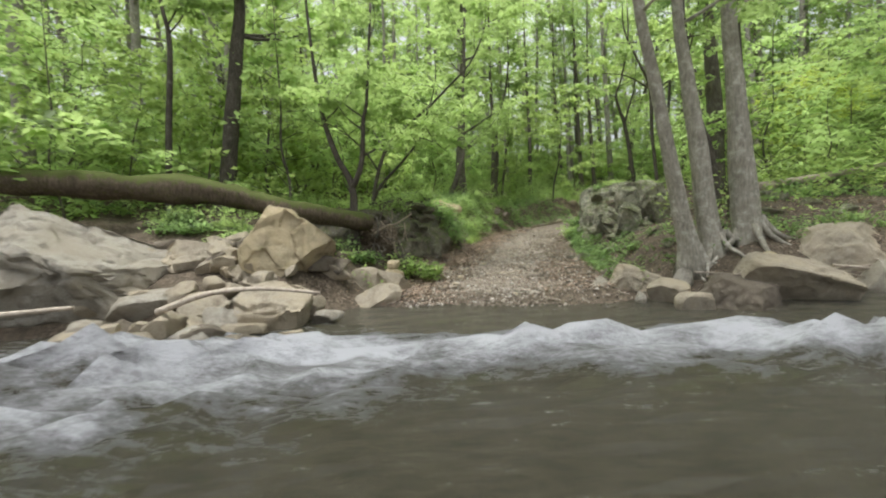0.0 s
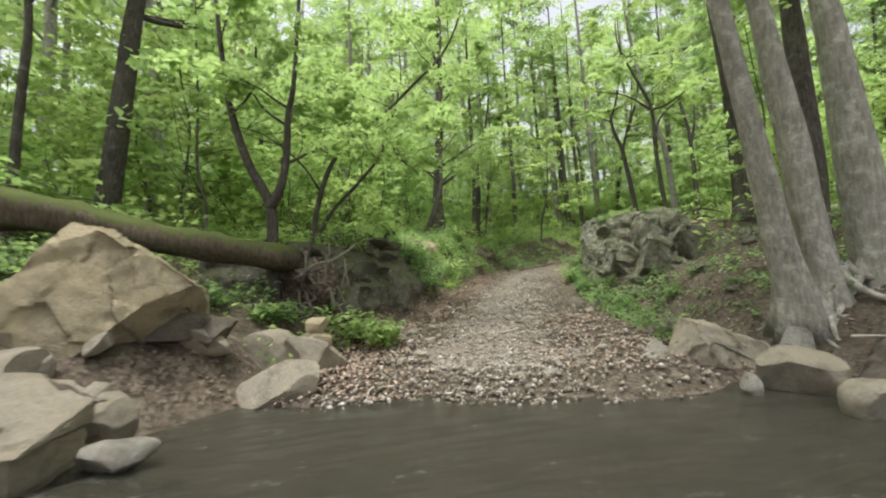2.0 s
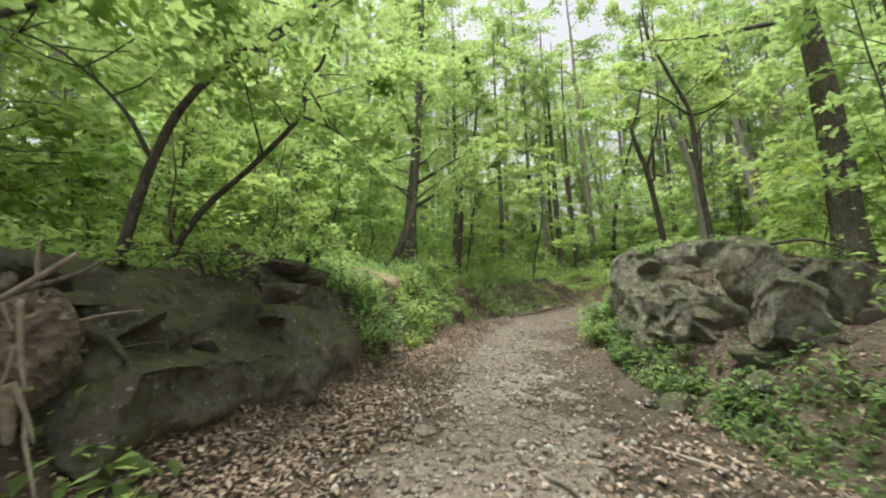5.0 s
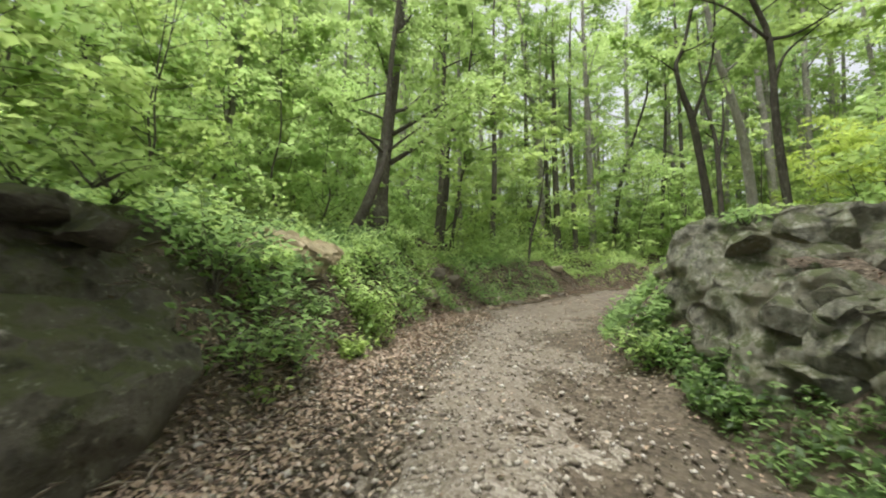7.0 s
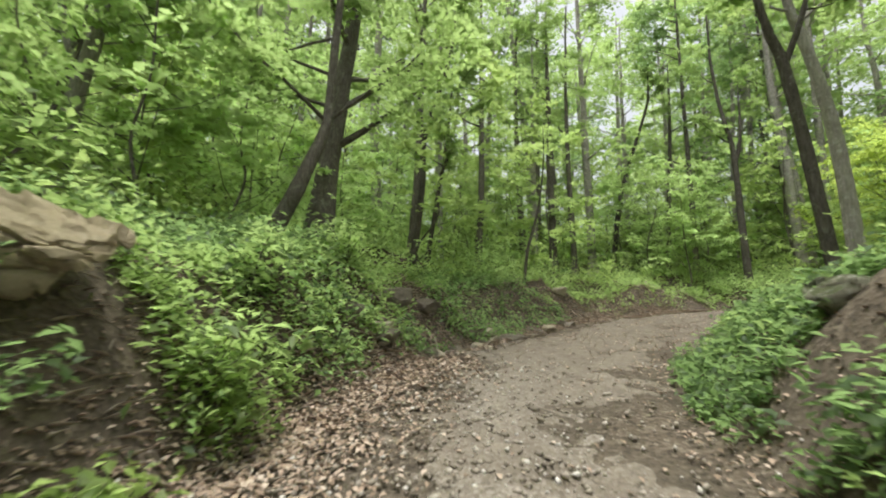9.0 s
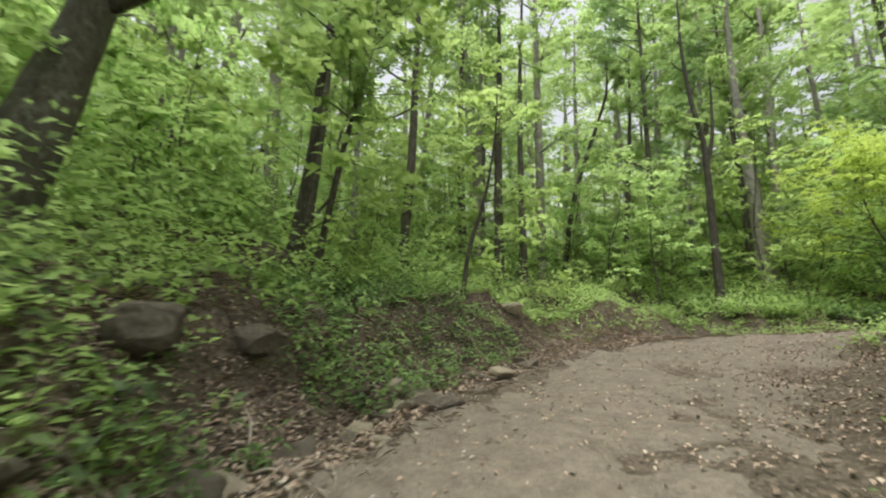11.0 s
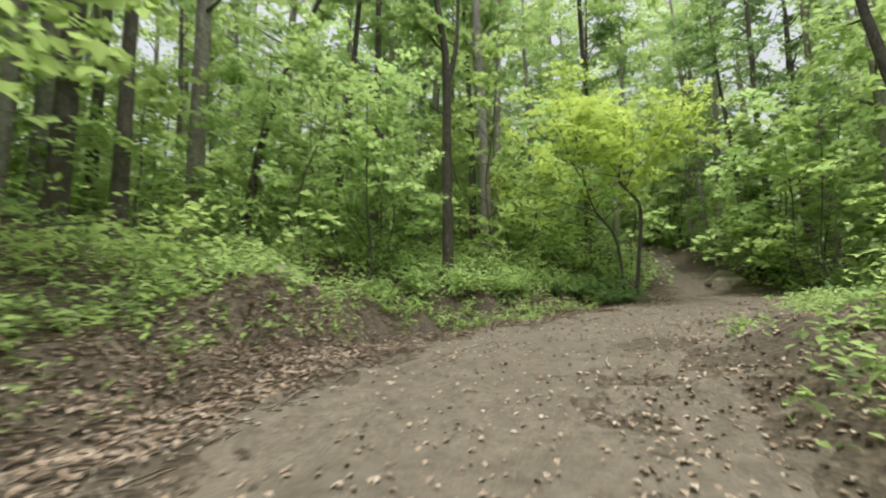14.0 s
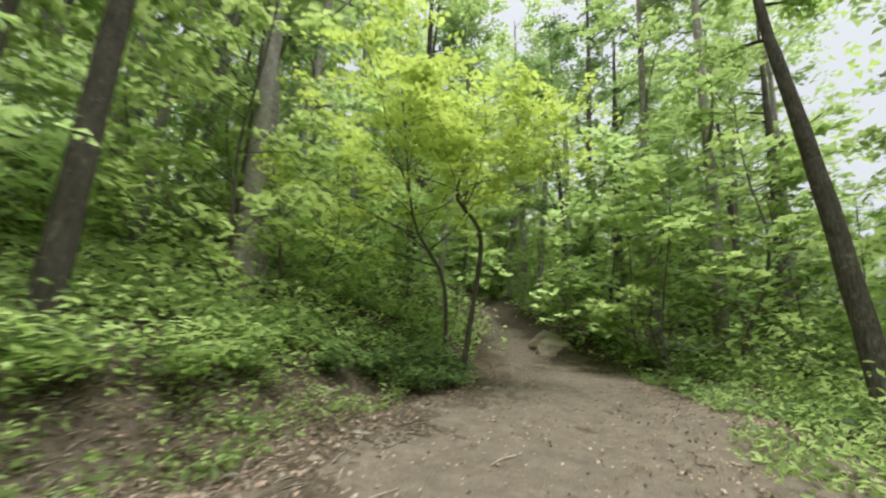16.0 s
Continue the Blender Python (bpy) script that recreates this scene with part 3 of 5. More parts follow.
def build_stream():
    along = np.concatenate([np.linspace(0, 0.36, 60), np.linspace(0.36, 0.52, 330)[1:], np.linspace(0.52, 1, 140)[1:]])
    line = spline(STREAM, 600)
    c = np.stack([np.interp(along, np.linspace(0, 1, 600), line[:, k]) for k in (0, 1)], 1)
    t = np.gradient(line, axis=0)
    t = np.stack([np.interp(along, np.linspace(0, 1, 600), t[:, k]) for k in (0, 1)], 1)
    t /= np.linalg.norm(t, axis=1)[:, None]
    nrm = np.stack([-t[:, 1], t[:, 0]], 1)
    u = np.linspace(-1, 1, 110)
    P = (c[:, None, :] + nrm[:, None, :] * (u[None, :, None] * (flow_width(c[:, 0]) + 1.2)[:, None, None])).reshape(-1, 2)
    x, y = P[:, 0], P[:, 1]
    lv = flow_level(x)
    # the ridge of broken water across the ford, wider downstream
    mid = 4.35 + 0.25 * (vnoise(x * 0.7, y * 0, 31) - 0.5) - 0.9 * sstep(-1.0, -5.0, x) - 0.25 * sstep(2, 6, x)
    band = np.exp(-((y - mid) / (0.8 + 1.3 * sstep(0.3, -3.5, x))) ** 2) * sstep(-16, -9, x) * sstep(16, 9, x)
    steep = sstep(18, 30, x)
    ridge = 1 - np.abs(2 * vnoise(x * 1.1 + y * 0.5, y * 2.3, 33) - 1)
    chop = vnoise(x * 3.2, y * 5, 34) - 0.5
    drops = vnoise(x * 11, y * 13, 35) - 0.5
    crest = np.maximum(0, 1 - np.abs(2 * vnoise(x * 2.6 + y, y * 4.6, 37) - 1)) ** 4
    spit = np.maximum(0, vnoise(x * 17, y * 19, 38) - 0.6)
    z = lv + 0.02 * chop + band * (0.16 * crest + 0.35 * spit) + band * (0.03 + 0.15 * ridge + 0.22 * chop + 0.24 * drops) + 0.3 * np.exp(-((x + 3.3) / 1.0) ** 2 - ((y - 4.0) / 0.55) ** 2) * (0.6 + drops) + steep * (0.12 * ridge + 0.1 * chop)
    foam = np.clip(band * (0.06 + 0.25 * crest + 0.36 * ridge + 0.4 * (vnoise(x * 1.5, y * 4.6, 36) - 0.4) + 0.25 * chop) + steep * 0.45 * ridge, 0, 1)
    me = fast_mesh("water", np.column_stack([P, z]), grid_faces(110, len(c)), WATER)
    me.polygons.foreach_set("use_smooth", np.ones(len(me.polygons), dtype=bool))
    col = me.color_attributes.new("foam", "FLOAT_COLOR", "POINT")
    col.data.foreach_set("color", np.repeat(foam, 4).astype(np.float32))
    return tagged(new("water", me), "shallow brown stream breaking into white foam", "water", kind="structure")


ground = build_ground()
road = build_road()
water = build_stream()


# ---------------------------------------------------------------- boulders
BANK = "boulders on the stream bank"
rock("boulder", (-6.85, 7.4, 0.82), (4.3, 2.9, 3.05), 4, 11, ROCK_GREY, "huge grey angular boulder slab on the stream bank", "boulder", BANK, 6, 0.05, 6, (0, 0), 0.6, 3.0, [(0.5, -0.25, 0.82, 0.5), (0.05, -0.85, -0.5, 0.62), (0.85, -0.4, 0.1, 0.75), (-0.5, -0.8, 0.25, 0.75), (0.0, -0.95, 0.3, 0.68)], 0.07, (0.7, 0.9, 1.2))
rock("boulder", (-7.7, 6.3, 0.5), (1.7, 1.2, 1.4), 30, 12, ROCK_GREY, "grey block of stone leaning on a huge slab", "boulder", BANK, 9, detail=5)
rock("boulder", (-3.05, 8.2, 1.35), (1.8, 1.6, 1.85), 12, 13, ROCK_GOLD, "tall tan boulder with a cracked flat face", "boulder", BANK, 5, 0.05, 6, (0, 0), 0.62, 3.2, [(0.1, -0.95, 0.15, 0.6), (0.6, -0.5, -0.6, 0.66), (0.15, -0.1, 1, 0.86), (-0.75, -0.2, 0.5, 0.86), (-0.5, 0, -0.85, 0.75)], 0.05, (0.8, 0.8, 0.6))
rock("boulder", (-2.72, 6.35, 0.38), (1.14, 0.92, 0.92), -10, 14, ROCK_TAN, "pale tan boulder at the water's edge", "boulder", BANK, 6, 0.05, 5, facets=[(0.1, -0.5, 0.85, 0.5), (0.3, -0.9, -0.2, 0.6)], cracks=0.03)
rock("boulder", (-4.86, 7.93, 1.21), (1.5, 1.1, 0.75), 10, 15, ROCK_TAN, "low grey boulder behind the bank stones", "boulder", BANK, 9, detail=5)
for k, (x, y, s, zz) in enumerate([(-4.4, 7.2, 0.7, .55), (-3.7, 7.0, 0.55, .6), (-3.9, 6.5, 0.6, .45), (-3.3, 6.1, 0.55, .3), (-2.9, 5.75, 0.5, .15), (-4.1, 5.9, 0.7, .25), (-3.5, 5.4, 0.75, .1), (-2.75, 5.35, 0.5, .1), (-2.1, 5.5, 0.35, .12), (-4.9, 6.6, 0.8, .45), (-4.7, 7.9, 0.55, .8), (-3.2, 7.1, 0.5, .6), (-5.2, 5.9, 0.6, .2), (-3.6, 7.6, 0.4, .75), (-2.3, 7.0, 0.45, .35), (-1.9, 6.5, 0.4, .2), (-4.2, 7.8, 0.45, .75)]):
    rock("stone", (x, y, zz), (s * 1.25, s, s * 0.85), 47 * k, 30 + k, ROCK_TAN if k % 3 else ROCK_GREY, "angular tan stone among the bank boulders", "rock", "stones on the left bank", 13, 0.08, 4, flat=0.36, boxy=3.5)
for k in range(46):
    sr = np.random.default_rng(700 + k)
    sx, sy = sr.uniform(-5.9, -1.9), sr.uniform(5.0, 8.6)
    s = sr.uniform(0.2, 0.55)
    rock("stone", (sx, sy, max(0.08, ground_z(sx, sy)) + s * 0.22), (s * 1.3, s, s * 0.85), sr.uniform(0, 360), 700 + k, ROCK_TAN if k % 4 else ROCK_BROWN, "small angular stone wedged among boulders", "rock", "small stones on the left bank", 13, 0.08, 3, flat=0.36, boxy=3.5)
for x, y, zz, sx, sy, sz, turn, sd in [(-1.75, 9.05, 0.5, 0.8, 0.7, 0.62, 20, 51), (-1.1, 9.05, 0.45, 0.85, 0.75, 0.62, 70, 52), (-1.35, 8.3, 0.25, 0.95, 0.7, 0.55, 10, 53)]:
    rock("stone", (x, y, zz), (sx, sy, sz), turn, sd, ROCK_TAN, "tan stone beside the gravel landing", "rock", "stones beside the landing")
rock("stone", (-1.12, 9.05, 0.6), (0.38, 0.34, 0.36), 25, 54, ROCK_GOLD, "blocky tan stone on the bank", "rock", "stones beside the landing", 5, 0.07, 4, flat=0.7, boxy=5)
rock("stone", (-1.1, 9.07, 0.85), (0.28, 0.24, 0.19), 60, 55, ROCK_GOLD, "small tan stone resting on a blocky one", "rock", "stones beside the landing", 5, 0.07, 4, flat=0.7, boxy=5)
SLOPED = [(0.38, -0.3, 0.87, 0.4), (-0.35, -0.75, -0.55, 0.42), (0.75, -0.5, -0.3, 0.7)]
LOWSLOPE = [(0.35, -0.2, 0.9, 0.5), (0.1, -0.85, 0.35, 0.6)]
DOME = [(0, 0, -1, 0.4)]
for x, y, zz, sx, sy, sz, turn, sd, mt, fac in [
        (4.02, 8.5, 0.33, 1.15, 0.95, 0.78, 15, 61, ROCK_TAN, LOWSLOPE),
        (3.3, 8.6, 0.24, 0.55, 0.45, 0.45, 70, 70, ROCK_GREY, ()),
        (4.1, 7.38, 0.28, 0.7, 0.5, 0.5, -25, 62, ROCK_TAN, ()),
        (4.15, 6.7, 0.18, 0.6, 0.45, 0.42, 5, 63, ROCK_TAN, ()),
        (4.85, 8.25, 0.38, 0.45, 0.35, 0.42, 40, 64, ROCK_GREY, ()),
        (4.95, 6.75, 0.22, 1.5, 1.1, 0.85, -8, 65, ROCK_BROWN, LOWSLOPE),
        (6.15, 7.15, 0.42, 1.8, 1.3, 1.05, -12, 66, ROCK_TAN, SLOPED),
        (8.5, 8.6, 0.8, 2.9, 1.7, 1.15, 5, 67, ROCK_TAN, DOME),
        (6.35, 7.95, 0.72, 0.46, 0.34, 0.36, 0, 68, ROCK_GOLD, DOME),
        (7.9, 7.35, 0.3, 0.95, 0.7, 0.9, 30, 69, ROCK_GREY, ()),
        (3.62, 7.45, 0.16, 0.27, 0.2, 0.3, 60, 71, ROCK_GREY, ())]:
    rock("boulder", (x, y, zz), (sx, sy, sz), turn, sd, mt, "weathered tan and grey boulder along the stream bank", "boulder", "boulders on the right bank", 7, 0.09, 6 if sx > 1 else 4, facets=fac, cracks=0.012 if sx > 1 else 0.0, boxy=2.2 if fac is DOME else 2.8, flat=0.7 if fac is DOME else 0.5)


# dark ledge on the left, mossy outcrop on the right: a broken mass with loose blocks
def crag(name, place, size, turn, seed, mat, label, loose, cracks=0.12, cell=(1.1, 1.1, 1.9), facets=(), detail=6, blocks=0, side=(150, 330), slab=0.6):
    """A rock mass: a core, broken angular blocks standing out of its weathered sides (between two directions), and loose blocks."""
    rng = np.random.default_rng(seed)
    top = thing(name, (*place, 0, 0, turn), label, "rock outcrop")
    core = new("rock_face", rock_mesh("rock_face", size, seed, mat, 6, 0.09, detail, 0.72, 5.0, facets, cracks, cell))
    core.parent = top
    core.location = (0, 0, size[2] * 0.5)

    def block(dims, spot, tilt, turned):
        b = new("block", rock_mesh("block", tuple(dims), int(rng.integers(9999)), mat, 14, 0.12, 4 if dims[0] > 0.5 else 3, 0.3, 4.0))
        b.parent = top
        b.matrix_local = pose(*spot, *tilt, turned)

    for k in range(blocks):
        a = radians(rng.uniform(*side))
        f = (k + rng.uniform(0.1, 0.9)) / blocks
        f = f ** 0.85
        c, n = math.cos(a), math.sin(a)
        q = 1 / (abs(c) ** 4 + abs(n) ** 4) ** 0.25
        in_ = rng.uniform(0.6, 0.88) - 0.3 * max(0.0, f - 0.7)
        w = rng.uniform(0.3, 0.6) + 0.45 * rng.uniform(0, 1) ** 3
        block((w, w * rng.uniform(0.5, 0.8), w * slab * rng.uniform(0.7, 1.4)), (c * q * size[0] * 0.5 * in_, n * q * size[1] * 0.5 * in_, size[2] * (0.04 + 0.86 * f)), (rng.normal(0, 13), rng.normal(0, 13)), math.degrees(a) + 90 + rng.normal(0, 28))
    for _ in range(loose):
        a = rng.uniform(0, 6.283)
        block(rng.uniform(0.35, 0.8, 3) * (1, 0.8, 0.7), (math.cos(a) * size[0] * 0.43, math.sin(a) * size[1] * 0.43, size[2] * rng.uniform(0.05, 0.95)), (rng.normal(0, 12), rng.normal(0, 12)), rng.uniform(0, 360))
    return top


crag("rock_ledge", (-1.95, 13.4, -0.6), (3.4, 5.4, 2.9), -15, 81, ROCK_DARK, "dark damp layered rock ledge beside the trail", 3, 0.1, (0.7, 0.7, 1.6), [(1, 0, 0, 0.88), (0, 0, 1, 0.8)], 6, 40, (-110, 70), 0.35)
crag("rock_ledge", (-1.75, 15.5, -0.5), (2.7, 2.6, 3.25), -15, 86, ROCK_DARK, "high dark rear part of a layered rock ledge", 2, 0.1, (0.7, 0.7, 1.6), [(1, 0, 0, 0.88), (0, 0, 1, 0.85)], 6, 26, (-110, 70), 0.35)
rock("stone", (-0.5, 15.0, 2.32), (0.5, 0.4, 0.3), 30, 85, ROCK_DARK, "dark loose stone lying on the ledge", "rock", "", 11, 0.08, 4)
crag("rock_ledge", (-5.2, 13.4, 0.1), (3.2, 2.8, 2.6), 15, 82, ROCK_DARK, "dark mossy rock behind a fallen log", 4, 0.1, detail=6)
crag("rock_ledge", (-0.75, 18.5, 0.6), (2.3, 2.4, 2.0), 20, 83, ROCK_DARK, "low dark rock under leafy plants", 0, 0.1, detail=6)
rock("stone_slab", (0.0, 18.9, 2.58), (1.8, 1.05, 0.55), -15, 84, ROCK_GOLD, "pale tan stone slab on a green bank", "rock", "", 9, 0.08, 6, (8, 16), facets=[(0, 0, 1, 0.6)], cracks=0.06, cell=(1.5, 1.5, 4))
crag("outcrop", (7.25, 16.45, -0.2), (3.2, 2.7, 3.4), 8, 91, ROCK_MOSS, "big grey craggy mossy rock outcrop beside the trail", 3, 0.13, (0.9, 0.9, 1.1), [(-0.75, -0.5, 0.45, 0.9)], 6, 70, (80, 340), 0.75)
crag("outcrop", (6.4, 15.55, -0.3), (2.4, 2.8, 2.5), 2, 92, ROCK_MOSS, "broken lower face of a mossy rock outcrop", 4, 0.13, (0.9, 0.9, 1.1), [(-0.95, -0.15, 0.3, 0.92)], 6, 75, (80, 320), 0.75)
for x, y, zz, sx, sy, sz, turn, sd in [(6.34, 13.84, 2.27, 1.07, 0.86, 1.16, 20, 93), (5.74, 12.79, 1.67, 0.81, 0.65, 1.04, -25, 94), (7.00, 13.45, 1.92, 1.17, 0.94, 1.14, 60, 95), (7.80, 13.23, 1.83, 1.27, 1.01, 0.66, 10, 96), (6.33, 11.73, 0.99, 1.36, 1.08, 0.80, -10, 97), (8.08, 12.65, 1.47, 0.79, 0.63, 0.50, 30, 98), (5.28, 14.19, 1.56, 0.47, 0.38, 0.70, 40, 99), (7.75, 18.25, 2.85, 1.5, 1.0, 0.7, 15, 100), (7.0, 18.9, 2.45, 0.9, 0.7, 0.45, 50, 104)]:
    rock("mossy_boulder", (x, y, zz), (sx, sy, sz), turn, sd, ROCK_MOSS, "grey mossy boulder below a rock outcrop", "boulder", "mossy boulders", 9, 0.07, 5, cracks=0.03)


# ---------------------------------------------------------------- trees
def grown(points, up):
    """The trunk's line, carried on upward by up metres."""
    p = [np.array(q, float) for q in points]
    d = p[-1] - p[-2]
    d = d / np.linalg.norm(d)
    d = d * 0.5 + np.array((0, 0, 0.5))
    d /= np.linalg.norm(d)
    return p + [p[-1] + d * up * 0.5, p[-1] + d * up * 0.5 + np.array((0, 0, up * 0.5))]


def limb(start, direction, length, r, rng, rise=0.25):
    d = np.array(direction, float)
    d /= np.linalg.norm(d)
    pts = [np.array(start, float)]
    for i in range(6):
        d = d + rng.normal(0, 0.13, 3) + np.array((0, 0, rise * 0.25))
        d /= np.linalg.norm(d)
        pts.append(pts[-1] + d * length / 6)
    return np.array(pts), r * np.linspace(1, 0.2, 7)


def spray_points(line, n, wide, thick, rng):
    """Leaf places in flat sprays along the outer part of a limb."""
    k = rng.uniform(0.42, 1.08, n) * (len(line) - 1)
    i = np.clip(k.astype(int), 0, len(line) - 2)
    c = line[i] + (line[i + 1] - line[i]) * (k - i)[:, None]
    a, q = rng.uniform(0, 6.283, n), np.sqrt(rng.uniform(0, 1, n)) * wide
    lump = 0.5 + 0.5 * np.sin(c[:, 0] * 3.1 + a * 2) * np.sin(c[:, 1] * 2.7)
    return c + np.stack([np.cos(a) * q, np.sin(a) * q, rng.normal(0, thick, n) - q * 0.12 * lump], 1)


def twig_points(line, n, reach, size, rng):
    """Leaf places along side twigs that fan out flat from a limb, leaf by leaf on both sides of each twig."""
    per = 12
    m = max(1, n // per)
    u = rng.uniform(0.28, 1.0, m)
    k = u * (len(line) - 1)
    i = np.clip(k.astype(int), 0, len(line) - 2)
    c = line[i] + (line[i + 1] - line[i]) * (k - i)[:, None]
    d = line[i + 1] - line[i]
    a = np.arctan2(d[:, 1], d[:, 0]) + rng.choice([-1, 1], m) * rng.uniform(0.35, 1.35, m)
    out = np.stack([np.cos(a), np.sin(a)], 1)
    length = reach * rng.uniform(0.4, 1.0, m) * (1.2 - 0.5 * u)
    s = (np.arange(per) + 0.5) / per
    flat = c[:, None, :2] + out[:, None, :] * (length[:, None] * s)[:, :, None]
    side = np.stack([-out[:, 1], out[:, 0]], 1)
    alt = np.where(np.arange(per) % 2, 1, -1) * (1.0 - 0.4 * s) * size * 0.55
    flat = flat + side[:, None, :] * alt[None, :, None]
    z = c[:, None, 2] + rng.normal(-0.04, 0.13, m)[:, None] * length[:, None] * s - 0.16 * length[:, None] * s ** 2
    p = np.concatenate([flat, z[:, :, None]], 2).reshape(-1, 3)
    return p + rng.normal(0, size * 0.22, p.shape)


def plant_tree(name, line, r, label, bark, leaf, seed, up=6.0, limbs=9, low=0.45, reach=2.6, leaves=3000, size=0.14, forks=(), sides=12, group="", category="tree", flare=1.7, joined=False, wide=0.75, flute=0.05, simple=False, roots=0):
    """One tree: line runs from its foot up; forks are further stems (line, radius)."""
    rng = np.random.default_rng(seed)
    base = np.array(line[0], float)
    foot = ground_z(base[0], base[1])
    full = grown(line, up) if up else [np.array(q, float) for q in line]
    if base[2] > foot - 0.1:
        lean = (full[1] - full[0]) / max(0.3, full[1][2] - full[0][2])
        full = [full[0] + np.array((lean[0] * 0.3, lean[1] * 0.3, 1)) * (foot - 0.15 - base[2])] + full
    base = full[0].copy()
    tree = thing(name, base, label, category, group)
    sm = spline(full, 26) - base
    sm[:, :2] += np.cumsum(rng.normal(0, r * 0.06, (26, 2)), 0) * np.linspace(0, 1, 26)[:, None]
    hgt = sm[:, 2] - sm[0, 2]
    rad = r * (1 - 0.82 * np.linspace(0, 1, 26) ** 1.1) * (1 + (flare - 1) * np.exp(-np.maximum(0, hgt - 0.1) / 0.28))
    v, f = tube(sm, rad, sides, rng, 0.05, flute * np.exp(-hgt / 0.6) * 2.5)
    part("trunk", v, f, bark, tree)
    for k in range(roots):
        a = 6.283 * (k + rng.uniform(-0.3, 0.3)) / roots
        far = rng.uniform(0.7, 1.3)
        ends = []
        for q in (0.5, 0.9, 1.6, 2.6, 4.0):
            ax, ay = base[0] + math.cos(a + q * 0.08) * r * q * far, base[1] + math.sin(a + q * 0.08) * r * q * far
            ends.append((ax - base[0], ay - base[1], ground_z(ax, ay) - base[2] + 0.42 * math.exp(-(q - 0.5)) - 0.02 * q))
        v, f = tube(spline(ends, 10), r * np.linspace(0.34, 0.08, 10), 7, rng, 0.1)
        part("root", v, f, bark, tree)
    stems = [(sm, rad)]
    for fl, fr in forks:
        q = spline(fl, 14) - base
        fr_ = fr * np.linspace(1, 0.25, 14)
        v, f = tube(q, fr_, 8, rng, 0.05)
        part("limb", v, f, bark, tree)
        stems.append((q, fr_))
    pts, jv, jf = [], [], []
    for j in range(limbs):
        s, rd = stems[j % len(stems)]
        k = int((low + (1 - low) * (j + rng.uniform(0, 1)) / limbs) * (len(s) - 1)) if s is sm else int(rng.uniform(0.35, 1) * (len(s) - 1))
        k = min(max(k, 1), len(s) - 1)
        a = rng.uniform(0, 6.283)
        fr = k / (len(s) - 1)
        ln, rr = limb(s[k], (math.cos(a), math.sin(a), rng.uniform(0.1, 0.7)), reach * rng.uniform(0.6, 1.25) * (1.15 - 0.5 * fr), max(0.012, rd[k] * 0.42), rng)
        v, f = tube(ln[::2] if joined else ln, rr[::2] if joined else rr, 3 if joined else 5, rng, 0.05)
        if joined:
            jf += [tuple(i + len(jv) for i in q) for q in f]
            jv += v
        else:
            part("branch", v, f, bark, tree)
        pts.append(twig_points(ln, leaves // max(1, limbs), 1.35 * wide * reach / 2.6, size, rng))
    if joined and jv:
        part("branchwork", jv, jf, bark, tree, kind="stuff")
    if leaves:
        lv, lf = leaf_blades(np.concatenate(pts), size, rng, 0.34, narrow=0.66, simple=simple)
        ob = new("crown", fast_mesh("crown", lv, lf, leaf))
        ob.parent = tree
        tagged(ob, "loose layered green foliage")
    return tree


STREAMSIDE, SLIM, STRAIGHT = "trees at the stream", "slim understorey trees", "straight woodland trees"
plant_tree("tree", [(-6.7, 12.65, 2.5), (-6.2, 12.6, 6.0), (-5.8, 12.55, 9.0)], 0.29, "straight brown tree behind a fallen log", BARK_DARK, LEAF_MID, 101, 9, 9, 0.5, 3.2)
plant_tree("tree", [(-7.96, 11.82, 1.53), (-7.79, 11.82, 4.45), (-7.58, 11.82, 7.16), (-7.74, 11.82, 8.27)], 0.10, "thin dark tree behind the bank boulders", BARK_DARK, LEAF_MID, 102, 3, 8, 0.4, 2.2, group=SLIM)
plant_tree("forked_tree", [(-2.32, 10.81, 2.05), (-2.34, 10.81, 2.86), (-2.68, 10.76, 3.6), (-2.92, 10.74, 4.41), (-3.06, 10.75, 5.15)], 0.115, "forked dark tree with two stems over a log", BARK_DARK, LEAF_MID, 103, 4, 10, 0.6, 2.2, forks=[([(-2.34, 10.81, 2.8), (-2.14, 10.7, 3.1), (-2.0, 10.67, 3.61), (-1.93, 10.66, 4.51), (-1.81, 10.65, 5.1), (-1.6, 10.6, 7.5)], 0.1)], flare=1.3)
plant_tree("leaning_tree", [(-2.18, 12.89, 2.5), (-1.95, 12.87, 3.5), (-1.63, 12.85, 4.25), (-1.07, 12.8, 4.81), (-0.31, 12.74, 5.38), (0.4, 12.69, 6.04), (1.05, 12.64, 6.7)], 0.065, "thin dark tree leaning far over the trail", BARK_DARK, LEAF_MID, 104, 2.4, 15, 0.4, 3.2, 5400, 0.13, forks=[([(-1.95, 12.87, 3.5), (-2.4, 12.9, 4.2), (-3.2, 12.9, 4.9), (-4.0, 12.9, 5.2)], 0.03)], flare=1.2)
plant_tree("leaning_tree", [(-2.58, 14.38, 2.4), (-2.06, 14.34, 3.29), (-1.35, 14.28, 3.98), (-0.66, 14.23, 4.79), (-0.61, 14.22, 5.28), (-0.33, 14.2, 5.76)], 0.06, "thin crooked dark tree leaning over the trail", BARK_DARK, LEAF_MID, 105, 2.0, 12, 0.4, 3.0, 4200, 0.13, forks=[([(-0.66, 14.23, 4.79), (-0.2, 14.2, 4.6), (0.3, 14.1, 4.2)], 0.025), ([(-0.8, 14.23, 4.6), (-1.2, 14.2, 5.2), (-1.6, 14.1, 5.5)], 0.025)], flare=1.2)
